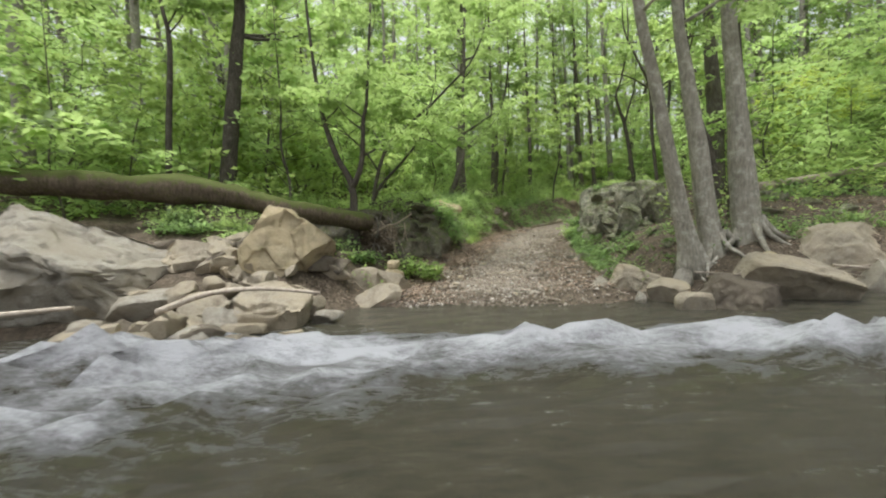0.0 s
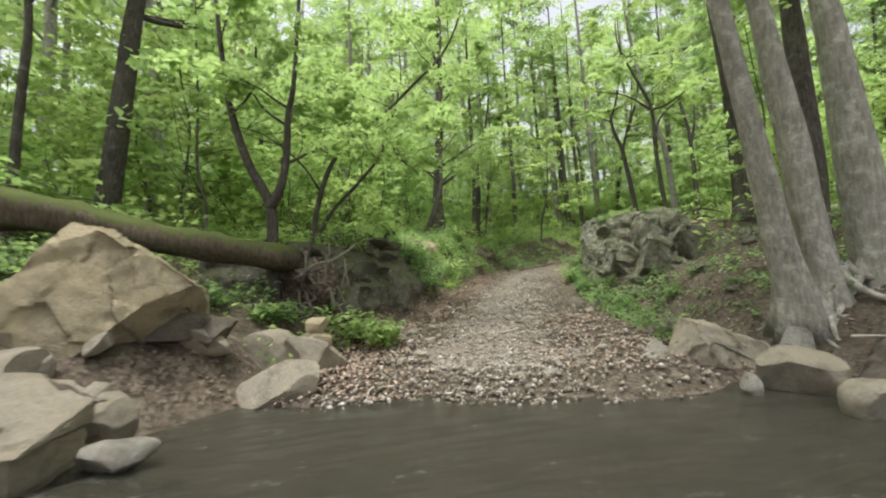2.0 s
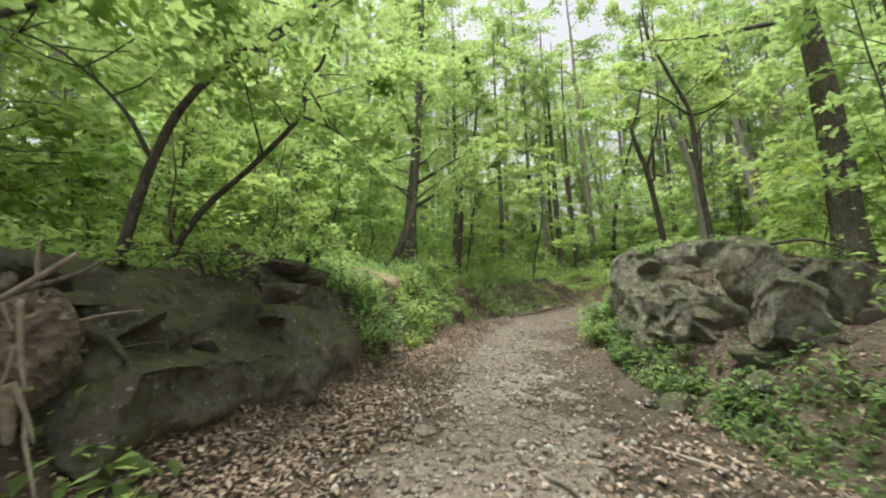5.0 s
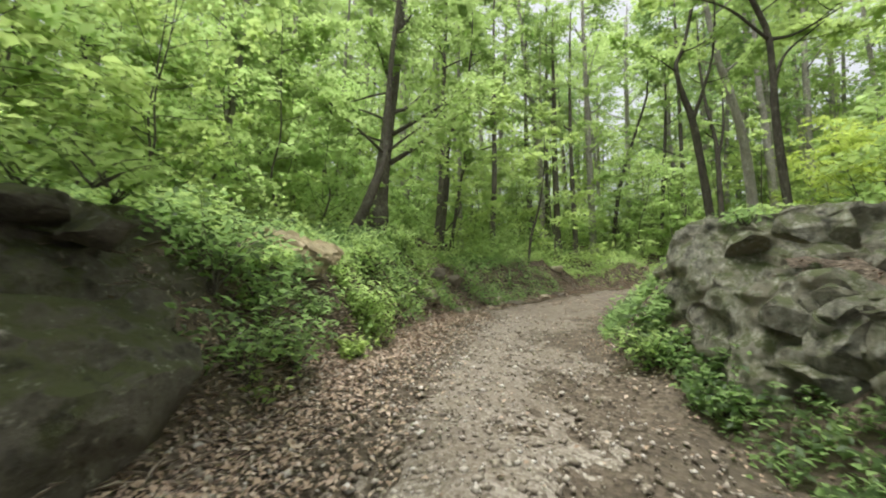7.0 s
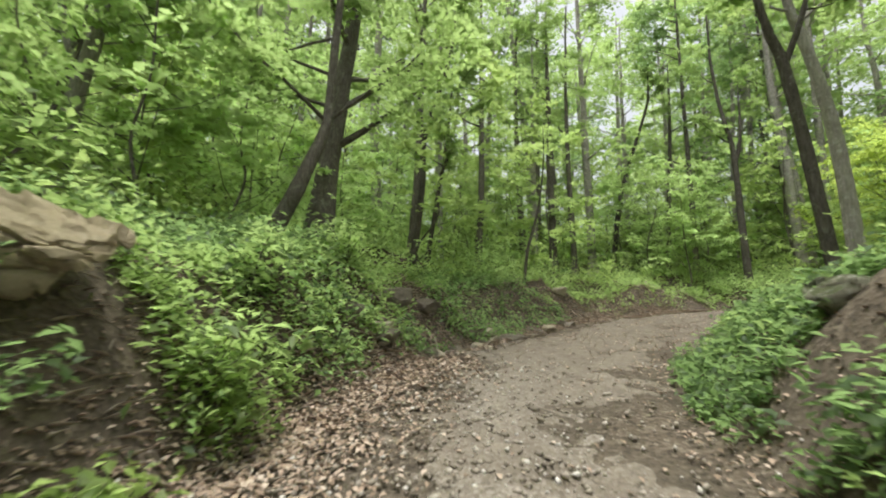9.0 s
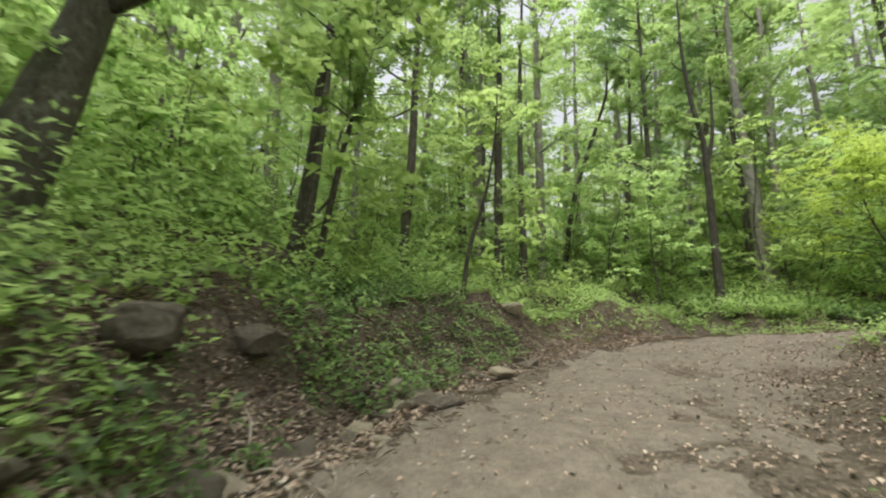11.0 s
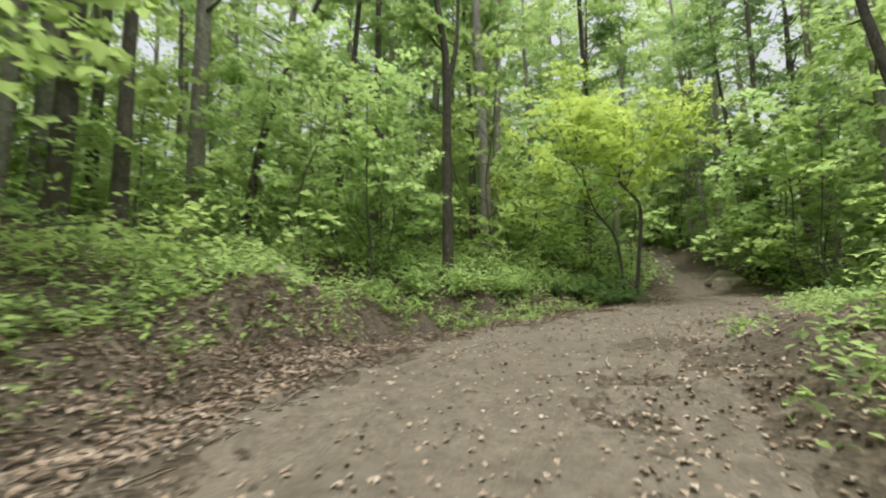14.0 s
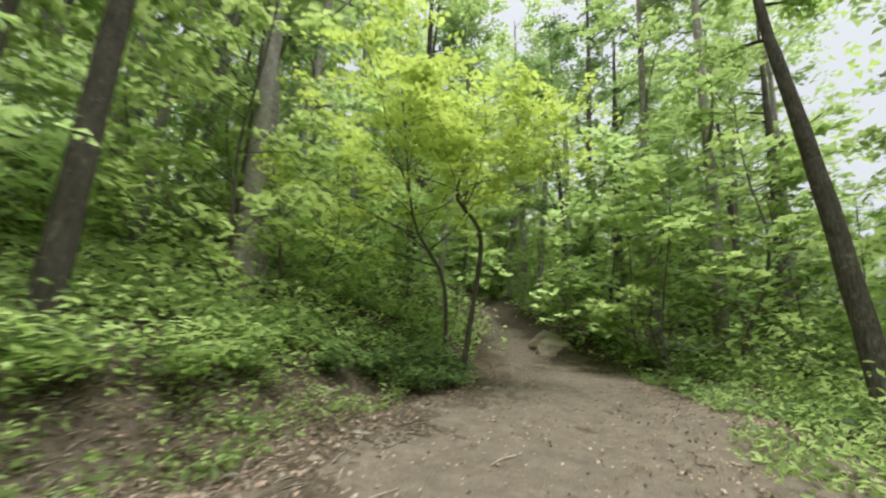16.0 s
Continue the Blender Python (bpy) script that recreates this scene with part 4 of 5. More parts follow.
plant_tree("tree", [(1.1, 25.5, 3.0), (1.11, 25.9, 4.5), (1.14, 26.27, 5.9), (1.28, 26.4, 7.8), (1.5, 26.6, 12)], 0.42, "big grey-brown tree beside a leaning one", BARK_BROWN, LEAF_MID, 106, 12, 13, 0.5, 4.2, 5000, 0.18, sides=16, flare=1.2)
plant_tree("bent_tree", [(0.2, 24.4, 2.9), (0.4, 24.28, 3.6), (0.72, 24.1, 4.24), (1.01, 24.2, 5.1), (1.24, 24.35, 5.95), (1.33, 24.42, 6.6), (1.36, 24.45, 9), (1.6, 24.5, 12)], 0.19, "brown tree leaning low and then bending upright", BARK_BROWN, LEAF_MID, 141, 5, 15, 0.5, 3.6, 5400, 0.17, flare=1.2)
plant_tree("tree", [(5.3, 8.59, 0.4), (4.95, 8.47, 1.8), (4.66, 8.34, 3.0), (4.3, 8.2, 4.5), (3.93, 8.05, 6.0)], 0.185, "pale grey smooth-barked tree at the stream", BARK_GREY, LEAF_MID, 107, 9, 8, 0.65, 3.0, group=STREAMSIDE, flute=0.12, flare=2.1, sides=18, roots=7)
plant_tree("tree", [(5.85, 8.72, 0.35), (5.62, 8.67, 1.6), (5.43, 8.62, 3.0), (5.22, 8.58, 4.5), (5.01, 8.54, 6.0)], 0.225, "pale grey smooth-barked tree with exposed roots", BARK_GREY, LEAF_MID, 108, 9, 8, 0.65, 3.0, group=STREAMSIDE, flute=0.14, flare=2.1, sides=18, roots=7)
plant_tree("tree", [(6.5, 8.62, 0.5), (6.42, 8.65, 1.8), (6.32, 8.67, 3.0), (6.25, 8.7, 4.5), (6.16, 8.72, 6.0)], 0.29, "stout pale grey tree with spotted bark", BARK_GREY, LEAF_MID, 109, 10, 8, 0.65, 3.0, group=STREAMSIDE, flute=0.1, flare=1.15, sides=18, roots=6)
plant_tree("tree", [(7.7, 10.7, 0.8), (7.68, 10.7, 4.06), (7.6, 10.7, 6.65)], 0.24, "dark grey tree behind the streamside cluster", BARK_DARK, LEAF_MID, 110, 9, 8, 0.6, 3.0, group=STREAMSIDE)
plant_tree("tree", [(10.62, 16.02, 2.5), (10.6, 16.0, 5.1), (10.5, 15.94, 7.2), (10.4, 15.9, 9.7)], 0.33, "straight grey-brown tree behind the rock outcrop", BARK_BROWN, LEAF_MID, 111, 9, 9, 0.55, 3.2)
plant_tree("tree", [(8.29, 12.41, 1.8), (8.11, 12.43, 3.6), (7.75, 12.46, 4.87), (7.51, 12.47, 6.5)], 0.13, "slim leaning tree above the mossy boulders", BARK_DARK, LEAF_MID, 112, 6, 8, 0.6, 2.2, group=SLIM)
plant_tree("branching_tree", [(10.02, 19.22, 3.0), (9.79, 19.23, 5.54), (9.77, 19.24, 6.73), (9.72, 19.24, 7.84), (9.29, 19.27, 8.84), (8.71, 19.32, 10.15)], 0.10, "slim dark tree with spreading branches on a rock", BARK_DARK, LEAF_BRIGHT, 113, 1.5, 10, 0.55, 2.2, 2200, forks=[([(9.72, 19.24, 7.7), (10.4, 19.2, 7.9), (11.5, 19.1, 8.6)], 0.045), ([(9.77, 19.24, 6.6), (10.1, 19.2, 7.4), (11.0, 19.1, 8.2)], 0.045), ([(9.72, 19.24, 7.7), (8.7, 19.2, 8.3), (7.5, 19.2, 8.5)], 0.04)], group=SLIM)
plant_tree("tree", [(12.5, 22.63, 3.0), (12.31, 22.66, 6.44), (11.86, 22.72, 8.69), (11.55, 22.76, 9.68)], 0.18, "pale leaning tree beyond the outcrop", BARK_PALE, LEAF_BRIGHT, 114, 9, 8, 0.55, 2.8)
plant_tree("tree", [(9.93, 21.11, 2.4), (9.59, 21.15, 5.21), (9.36, 21.18, 6.72), (9.16, 21.21, 7.31), (9.0, 21.23, 8.14), (9.25, 21.2, 8.77)], 0.115, "slim forked tree beside the trail bend", BARK_DARK, LEAF_MID, 115, 4, 8, 0.6, 2.2, forks=[([(9.36, 21.18, 6.6), (9.5, 20.9, 7.4), (9.8, 20.85, 8.6), (9.9, 20.8, 11)], 0.06)], group=SLIM)
plant_tree("tree", [(20.85, 39.1, 6.0), (21.34, 38.99, 13.85)], 0.19, "thin straight tree far up the slope", BARK_DARK, LEAF_MID, 116, 6, 8, 0.4, 2.8, group=STRAIGHT)
plant_tree("tree", [(18.65, 41.66, 6.2), (19.01, 41.2, 10.5), (19.82, 40.7, 13.9), (20.7, 40.2, 17.2)], 0.19, "leaning tree on the slope above the bend", BARK_DARK, LEAF_MID, 117, 3, 7, 0.5, 2.0, group=SLIM)
for k, (a, b, r) in enumerate([((11.32, 39.24), (10.99, 39.52), 0.26), ((11.84, 38.84), (11.73, 38.93), 0.22), ((12.74, 38.17), (12.57, 38.31), 0.31), ((13.61, 37.4), (13.38, 37.6), 0.22)]):
    plant_tree("tree", [(*a, 5.0), (*b, 12.0)], r, "tall straight grey-brown tree in a row", BARK_GREY if k == 1 else BARK_BROWN, LEAF_MID, 120 + k, 10, 9, 0.5, 3.0, group=STRAIGHT)
plant_tree("tree", [(21.45, 34.0, 4.2), (21.38, 34.06, 7.61), (21.3, 34.13, 11.6), (20.98, 34.39, 14.07)], 0.21, "dark forked tree standing by the trail's edge", BARK_DARK, LEAF_MID, 125, 6, 9, 0.5, 2.6, forks=[([(21.3, 34.13, 10.6), (21.6, 33.9, 12.5), (21.7, 33.9, 16)], 0.12)])
plant_tree("tree", [(27.48, 36.18, 5.6), (26.99, 36.3, 13.54), (26.73, 36.36, 17.1)], 0.36, "tall pale leaning tree up the slope", BARK_PALE, LEAF_MID, 126, 8, 9, 0.5, 3.2, group=STRAIGHT)
plant_tree("tree", [(2.43, 37.31, 6.0), (2.22, 37.36, 9.3), (1.96, 37.43, 12.74), (1.92, 37.43, 17.68)], 0.38, "tall straight reddish grey tree on the slope", BARK_GREY, LEAF_MID, 127, 8, 9, 0.5, 3.2, group=STRAIGHT)
plant_tree("tree", [(3.78, 30.0, 3.9), (4.01, 29.95, 6.92), (4.03, 29.94, 8.74), (4.74, 29.77, 11.44)], 0.145, "slim dark leaning tree on the bank", BARK_DARK, LEAF_MID, 128, 4, 8, 0.5, 2.2, group=SLIM)
plant_tree("tree", [(4.36, 30.67, 4.0), (4.7, 30.59, 6.97), (4.9, 30.54, 8.46)], 0.10, "thin dark tree beside a leaning one", BARK_DARK, LEAF_MID, 129, 5, 7, 0.4, 2.0, group=SLIM)
plant_tree("tree", [(5.5, 34.79, 5.0), (5.18, 34.87, 13.73)], 0.17, "straight pale tree on the slope", BARK_PALE, LEAF_MID, 130, 7, 8, 0.4, 2.6, group=STRAIGHT)
plant_tree("sapling", [(8.0, 30.41, 3.0), (8.12, 30.31, 4.64), (8.31, 30.16, 5.57), (8.48, 30.01, 6.63)], 0.07, "leaning dark sapling on the bank edge", BARK_DARK, LEAF_MID, 131, 3, 7, 0.5, 1.6, 900, 0.11, group=SLIM, flare=1.2)
plant_tree("sapling", [(27.91, 29.8, 3.6), (27.95, 29.63, 5.5), (27.97, 29.53, 7.4), (27.78, 30.2, 8.4), (27.85, 30.04, 9.4)], 0.085, "crooked sapling with bright yellow-green leaves", BARK_DARK, LEAF_YELLOW, 133, 2.2, 40, 0.5, 4.4, 9600, 0.17, forks=[([(27.85, 30.2, 3.7), (27.76, 30.4, 6.06), (27.56, 31.24, 7.51), (27.3, 31.6, 9.5), (27.1, 31.9, 11.6)], 0.06)], flare=1.2)
plant_tree("tree", [(42.83, 23.24, 5.0), (42.79, 23.44, 15.87)], 0.28, "dark conical tree beyond the trail", BARK_DARK, LEAF_DARK, 134, 10, 18, 0.25, 3.2, 4200, 0.2)
plant_tree("tree", [(50.9, 25.24, 6.0), (50.8, 25.83, 20.32)], 0.36, "stout grey tree far beyond the trail", BARK_GREY, LEAF_MID, 135, 6, 9, 0.5, 3.2)
plant_tree("leaning_tree", [(26.3, 22.1, 3.4), (26.45, 22.2, 5.0), (26.6, 22.5, 8.0), (26.75, 22.9, 11.0), (26.8, 23.1, 12.5)], 0.22, "bare grey tree leaning over the stream side", BARK_DARK, LEAF_MID, 136, 8, 7, 0.6, 2.8)
plant_tree("tree", [(37.94, 17.6, 4.4), (37.96, 17.53, 12.73)], 0.28, "dark tree near the upper stream", BARK_DARK, LEAF_MID, 137, 9, 9, 0.4, 3.0)
plant_tree("tree", [(29.06, 36.8, 5.5), (28.96, 37.21, 10.95), (28.88, 37.57, 14.33)], 0.28, "pale tree paired with a taller neighbour", BARK_GREY, LEAF_MID, 138, 9, 8, 0.5, 3.0, group=STRAIGHT)
plant_tree("tree", [(-7.73, 24.73, 4.0), (-7.8, 24.74, 7.23), (-7.97, 24.76, 9.43)], 0.15, "dark tree deep in the undergrowth", BARK_DARK, LEAF_MID, 139, 8, 8, 0.4, 2.6)
plant_tree("tree", [(-3.7, 24.26, 3.6), (-3.48, 24.23, 6.19), (-3.29, 24.2, 7.56), (-3.16, 24.19, 9.65)], 0.19, "pale tree with a forked side stem", BARK_PALE, LEAF_MID, 140, 8, 12, 0.45, 3.4, 4800, 0.16, forks=[([(-3.4, 24.2, 6.6), (-3.9, 24.2, 7.6), (-4.2, 24.2, 9.5)], 0.09)])

for x, y, sd in ((3.9, 32.3, 142), (7.0, 33.4, 143)):
    plant_tree("tree", [(x, y, 4.2), (x + 0.15, y + 0.1, 8.5), (x + 0.1, y + 0.3, 13.0)], 0.2, "tall slender tree with a full spreading crown", BARK_BROWN, LEAF_MID, sd, 9, 15, 0.5, 4.2, 4200, 0.22, group=STRAIGHT, wide=1.1)

# ---------------------------------------------------------------- the wood behind
def forest():
    rng = np.random.default_rng(7)
    tall, low = [], []
    for k in range(5):
        tall.append(plant_tree("woodland_tree", [(0, -300 - 20 * k, -50), (rng.normal(0, 0.2), -300 - 20 * k, -44), (rng.normal(0, 0.6), -300 - 20 * k, -36)], rng.uniform(0.15, 0.27), "tall woodland tree with a leafy crown", (BARK_GREY, BARK_GREY, BARK_PALE, BARK_BROWN, BARK_PALE)[k], (LEAF_MID, LEAF_MID, LEAF_MID, LEAF_DARK, LEAF_MID)[k], 200 + k, 9, 20, 0.25, 3.9, 2400, 0.27, sides=8, group="woodland trees", joined=True, wide=1.15, simple=True))
    for k in range(9):
        x, y = 0.0, -500 - 20 * k
        line = [(x, y, -50)]
        for z in (-49.2, -48.3, -47.3, -46.2):
            x, y = x + rng.normal(0, 0.22), y + rng.normal(0, 0.22)
            line.append((x, y, z))
        low.append(plant_tree("understorey_tree", line, rng.uniform(0.03, 0.048), "slender crooked understorey tree with layered leaves", BARK_BROWN, (LEAF_MID, LEAF_BRIGHT, LEAF_LIT)[k % 3], 220 + k, 2.2, 20, 0.08, 2.3, 1560, 0.2, sides=6, group="understorey trees", joined=True, wide=0.95, flare=1.1, simple=k > 5))
    near, distant = low[:6], low[6:]
    path = np.array([p[1] for p in PATH])
    spots = []

    def scatter(n, protos, x0, x1, y0, y1, keep, gap, scale):
        made, tries = 0, 0
        while made < n and tries < n * 40:
            tries += 1
            x, y = rng.uniform(x0, x1), rng.uniform(y0, y1)
            z, d = land([x], [y])
            fd = math.sqrt(((FLOW - (x, y)) ** 2).sum(1).min())
            if abs(d[0]) < keep or fd < float(flow_width(x)) + (2.2 if x > 30 else 1.5) or np.hypot(*(path[:, :2] - (x, y)).T).min() < keep + 1.0:
                continue
            if protos is near and 4 < x < 17 and 27 < y < 38 and rng.uniform(0, 1) < 0.75:
                continue
            if protos is not tall and math.hypot(x - 28.0, y - 30.5) < 4.5:
                continue
            if any((x - a) ** 2 + (y - b) ** 2 < gap * gap for a, b in spots):
                continue
            spots.append((x, y))
            p = protos[int(rng.integers(len(protos)))]
            s = rng.uniform(*scale)
            ob = copy_thing(p, pose(x, y, float(z[0]) - 0.1, rng.normal(0, 2), rng.normal(0, 2), rng.uniform(0, 360)))
            ob.scale = (s, s, s * rng.uniform(0.9, 1.1))
            made += 1

    scatter(26, tall, -16, 40, 32, 50, 9.0, 3.2, (0.8, 1.15))
    scatter(20, tall, -36, -7, 12, 38, 9.0, 3.6, (0.8, 1.15))
    scatter(6, tall, 9, 40, 6, 18, 9.0, 3.5, (0.8, 1.15))
    scatter(9, tall, 32, 46, 13, 23, 4.5, 3.0, (0.8, 1.1))
    scatter(34, tall, 36, 64, 14, 36, 3.6, 2.7, (0.8, 1.3))
    scatter(14, tall, 30, 60, 34, 52, 5.0, 3.2, (0.9, 1.3))
    scatter(64, tall, -40, 60, 46, 85, 9.0, 3.6, (1.0, 1.6))
    scatter(120, near, -14, 42, 27, 46, 5.0, 1.6, (0.6, 1.35))
    scatter(52, near, -18, 0, 13, 34, 5.0, 1.9, (0.6, 1.3))
    scatter(26, near, 11, 42, 8, 20, 6.5, 2.0, (0.6, 1.2))
    scatter(56, distant, 32, 58, 10, 32, 3.0, 1.6, (0.9, 1.7))
    scatter(16, near, -26, -9, 8.5, 18, 6.0, 1.8, (0.8, 1.5))
    scatter(24, distant, 30, 60, 32, 50, 4.5, 2.0, (0.9, 1.6))
    for p in tall + low:
        for o in list(p.children_recursive) + [p]:
            bpy.data.objects.remove(o)


forest()


# ---------------------------------------------------------------- undergrowth, litter, pebbles
def undergrowth(name, label, n, box, near, far, height, size, mat, seed, side=0, per=9, patch=0.45, simple=False, thin=0.38):
    """Low leafy plants scattered between two distances from the trail's middle."""
    rng = np.random.default_rng(seed)
    x, y = rng.uniform(box[0], box[1], n), rng.uniform(box[2], box[3], n)
    z, d = land(x, y)
    fd = np.sqrt(np.min([(x - a) ** 2 + (y - b) ** 2 for a, b in FLOW], axis=0))
    ok = (np.abs(d) > near) & (np.abs(d) < far) & (vnoise(x * 0.6, y * 0.6, seed) > patch) & (fd > flow_width(x) + 1.0)
    ok &= ~((x > 5.5) & (x < 9.4) & (y > 11.6 + 1.8 * (rng.uniform(0, 1, n) < 0.4)) & (y < 17.1)) & ~((x > -3) & (x < 0.7) & (y > 11) & (y < 15.9)) & ((x - 0.2) ** 2 + (y - 18.3) ** 2 > 1.7)
    ok &= ~((x > -9) & (x < -1) & (y < (11.6 if size > 0.13 else 9.3)) & (rng.uniform(0, 1, n) < (1.0 if size > 0.13 else 0.7)))
    ok &= (x < -13) | (x > -1.6) | (np.abs(y - 10.8 - 0.3 * (x + 1.5)) > 0.5)
    if simple:
        ok &= np.min([np.hypot(x - p[1][0], y - p[1][1]) for p in PATH], axis=0) > 12 * size / 0.24 + 1.5
    cut = (d > 0) & (d < 3.7) & (y > 20.5) & (x < 15)
    ok &= ~cut | (rng.uniform(0, 1, n) < thin)
    bare = (x > 4.0) & (x < 11) & (y > 9) & (y < 15.5) & (d < 0)
    ok &= ~bare | (rng.uniform(0, 1, n) < (0.3 if mat is LEAF_DARK else 0.12))
    if side:
        ok &= d * side > 0
    x, y, z = x[ok], y[ok], z[ok]
    m = len(x)
    h = height * rng.uniform(0.4, 1.2, m)
    c = np.repeat(np.stack([x, y, z], 1), per, 0)
    hh = np.repeat(h, per)
    lev = rng.uniform(0.15, 1, m * per)
    a, q = rng.uniform(0, 6.283, m * per), rng.uniform(0.1, 1, m * per) * hh * 0.7
    c = c + np.stack([np.cos(a) * q, np.sin(a) * q, hh * lev], 1)
    v, f = leaf_blades(c, size, rng, 0.4, simple=simple)
    return tagged(new(name, fast_mesh(name, v, f, mat)), label, "undergrowth", kind="stuff")


undergrowth("undergrowth", "leafy green undergrowth on the trail banks", 30000, (-10, 34, 8, 42), 2.6, 8, 0.4, 0.11, LEAF_MID, 301, patch=0.4)
undergrowth("undergrowth", "lush green plants hanging over the cut bank", 9000, (-5, 5, 13.5, 24), 2.0, 5.0, 0.6, 0.11, LEAF_DARK, 305, side=1, patch=0.25)
undergrowth("undergrowth", "green plants on the slope below the boulders", 3600, (3, 13, 8.5, 16), 2.3, 10, 0.3, 0.09, LEAF_DARK, 306, side=-1, patch=0.35)
undergrowth("undergrowth", "small ferns and moss plants on the steep bank", 2300, (4.6, 9.5, 16.8, 22), 2.1, 5.5, 0.3, 0.1, LEAF_DARK, 308, side=-1, patch=0.33, per=12)
undergrowth("undergrowth", "ferns at the foot of the outcrop", 1100, (4.3, 5.9, 11.5, 17.8), 2.3, 4.2, 0.3, 0.1, LEAF_DARK, 309, side=-1, patch=0.2, per=12)
undergrowth("undergrowth", "dense leafy plants over the foot of the bank", 5600, (-3, 2.2, 13.5, 20), 2.1, 4.2, 0.55, 0.1, LEAF_MID, 310, side=1, patch=0.2)
undergrowth("undergrowth", "dark leafy plants on the outer bank of the bend", 1500, (3.0, 9.0, 22.5, 29.5), 2.1, 5.0, 0.45, 0.11, LEAF_DARK, 311, side=1, patch=0.2, thin=1)
undergrowth("undergrowth", "leafy fringe hanging over the cut bank", 3400, (2, 17, 21.5, 35), 3.3, 5.0, 0.55, 0.12, LEAF_MID, 315, side=1, patch=0.42, thin=1)
undergrowth("undergrowth", "leafy plants at the foot of the leaning trees", 1000, (0.3, 3.6, 19.8, 24), 2.3, 4.4, 0.4, 0.11, LEAF_MID, 312, side=1, patch=0.25, thin=1)
undergrowth("undergrowth", "deep green plants on the forest floor", 16000, (-14, 40, 9, 52), 3.2, 22, 0.5, 0.15, LEAF_DARK, 302, simple=True)
# brightened leaf colour here makes up for the dark under the trees
undergrowth("undergrowth", "bright green plants on the forest floor", 16000, (-14, 40, 9, 52), 4.0, 26, 0.5, 0.17, LEAF_LIT, 303, patch=0.4, simple=True)
undergrowth("bushes", "leafy waist-high bushes between the trees", 3000, (-12, 34, 9, 42), 4.4, 15, 1.25, 0.16, LEAF_BRIGHT, 313, per=24, patch=0.38)
undergrowth("bushes", "bright leafy bushes beyond the trail's bend", 900, (-1, 15, 25, 36), 4.4, 11, 1.5, 0.16, LEAF_LIT, 314, side=1, per=36, patch=0.48, thin=1)
undergrowth("bushes", "light green knee-high bushes along the trail's far edge", 800, (15.5, 26, 30, 38), 4.0, 7.5, 1.0, 0.14, LEAF_LIT, 316, side=1, per=20, patch=0.42, thin=1)
undergrowth("bushes", "low green bushes along the upper trail", 2600, (30, 66, 12, 46), 2.2, 9, 1.7, 0.2, LEAF_MID, 307, per=24, patch=0.3, simple=True)
undergrowth("bushes", "dense green bushes among the trees", 8000, (-20, 66, 8, 62), 6.0, 40, 3.4, 0.27, LEAF_LIT, 304, per=32, patch=0.36, simple=True)


def far_woods():
    """The closed wall of leaves far behind the nearer trees."""
    rng = np.random.default_rng(77)
    x, y = rng.uniform(-60, 110, 7000), rng.uniform(5, 120, 7000)
    z, d = land(x, y)
    far = np.min(np.hypot(x[:, None] - np.array([p[1][0] for p in PATH[::3]]), y[:, None] - np.array([p[1][1] for p in PATH[::3]])), axis=1)
    fd = np.sqrt(np.min([(x - a) ** 2 + (y - b) ** 2 for a, b in FLOW], axis=0))
    ok = (far > 30) & (far < 75) & ((np.abs(d) > 5) | (far > 40)) & (fd > np.where(x > 35, 5, 4))
    x, y, z = x[ok], y[ok], z[ok]
    m, per = len(x), 42
    c = np.repeat(np.stack([x, y, z + rng.uniform(0, 1, m) ** 1.15 * 18], 1), per, 0)
    c = c + rng.normal(0, 1, (m * per, 3)) * (1.2, 1.2, 0.24)
    v, f = leaf_blades(c, 0.5, rng, 0.42, simple=True)
    tagged(new("far_woods", fast_mesh("far_woods", v, f, LEAF_BRIGHT)), "distant green woodland foliage", "woodland", kind="stuff")


far_woods()


def end_woods():
    """Leafy wood closing the view beyond the end of the trail."""
    rng = np.random.default_rng(78)
    m, per = 2700, 30
    x, y = rng.uniform(52, 100, m), rng.uniform(8, 62, m)
    fd = np.sqrt(np.min([(x - a) ** 2 + (y - b) ** 2 for a, b in FLOW], axis=0))
    x, y = x[fd > 5], y[fd > 5]
    m = len(x)
    z, d = land(x, y)
    c = np.repeat(np.stack([x, y, z + rng.uniform(0, 1, m) * 15], 1), per, 0) + rng.normal(0, 1, (m * per, 3)) * (1.3, 1.3, 0.28)
    v, f = leaf_blades(c, 0.55, rng, 0.42, simple=True)
    tagged(new("far_woods", fast_mesh("far_woods", v, f, LEAF_MID)), "green woodland foliage beyond the trail's end", "woodland", kind="stuff")


end_woods()


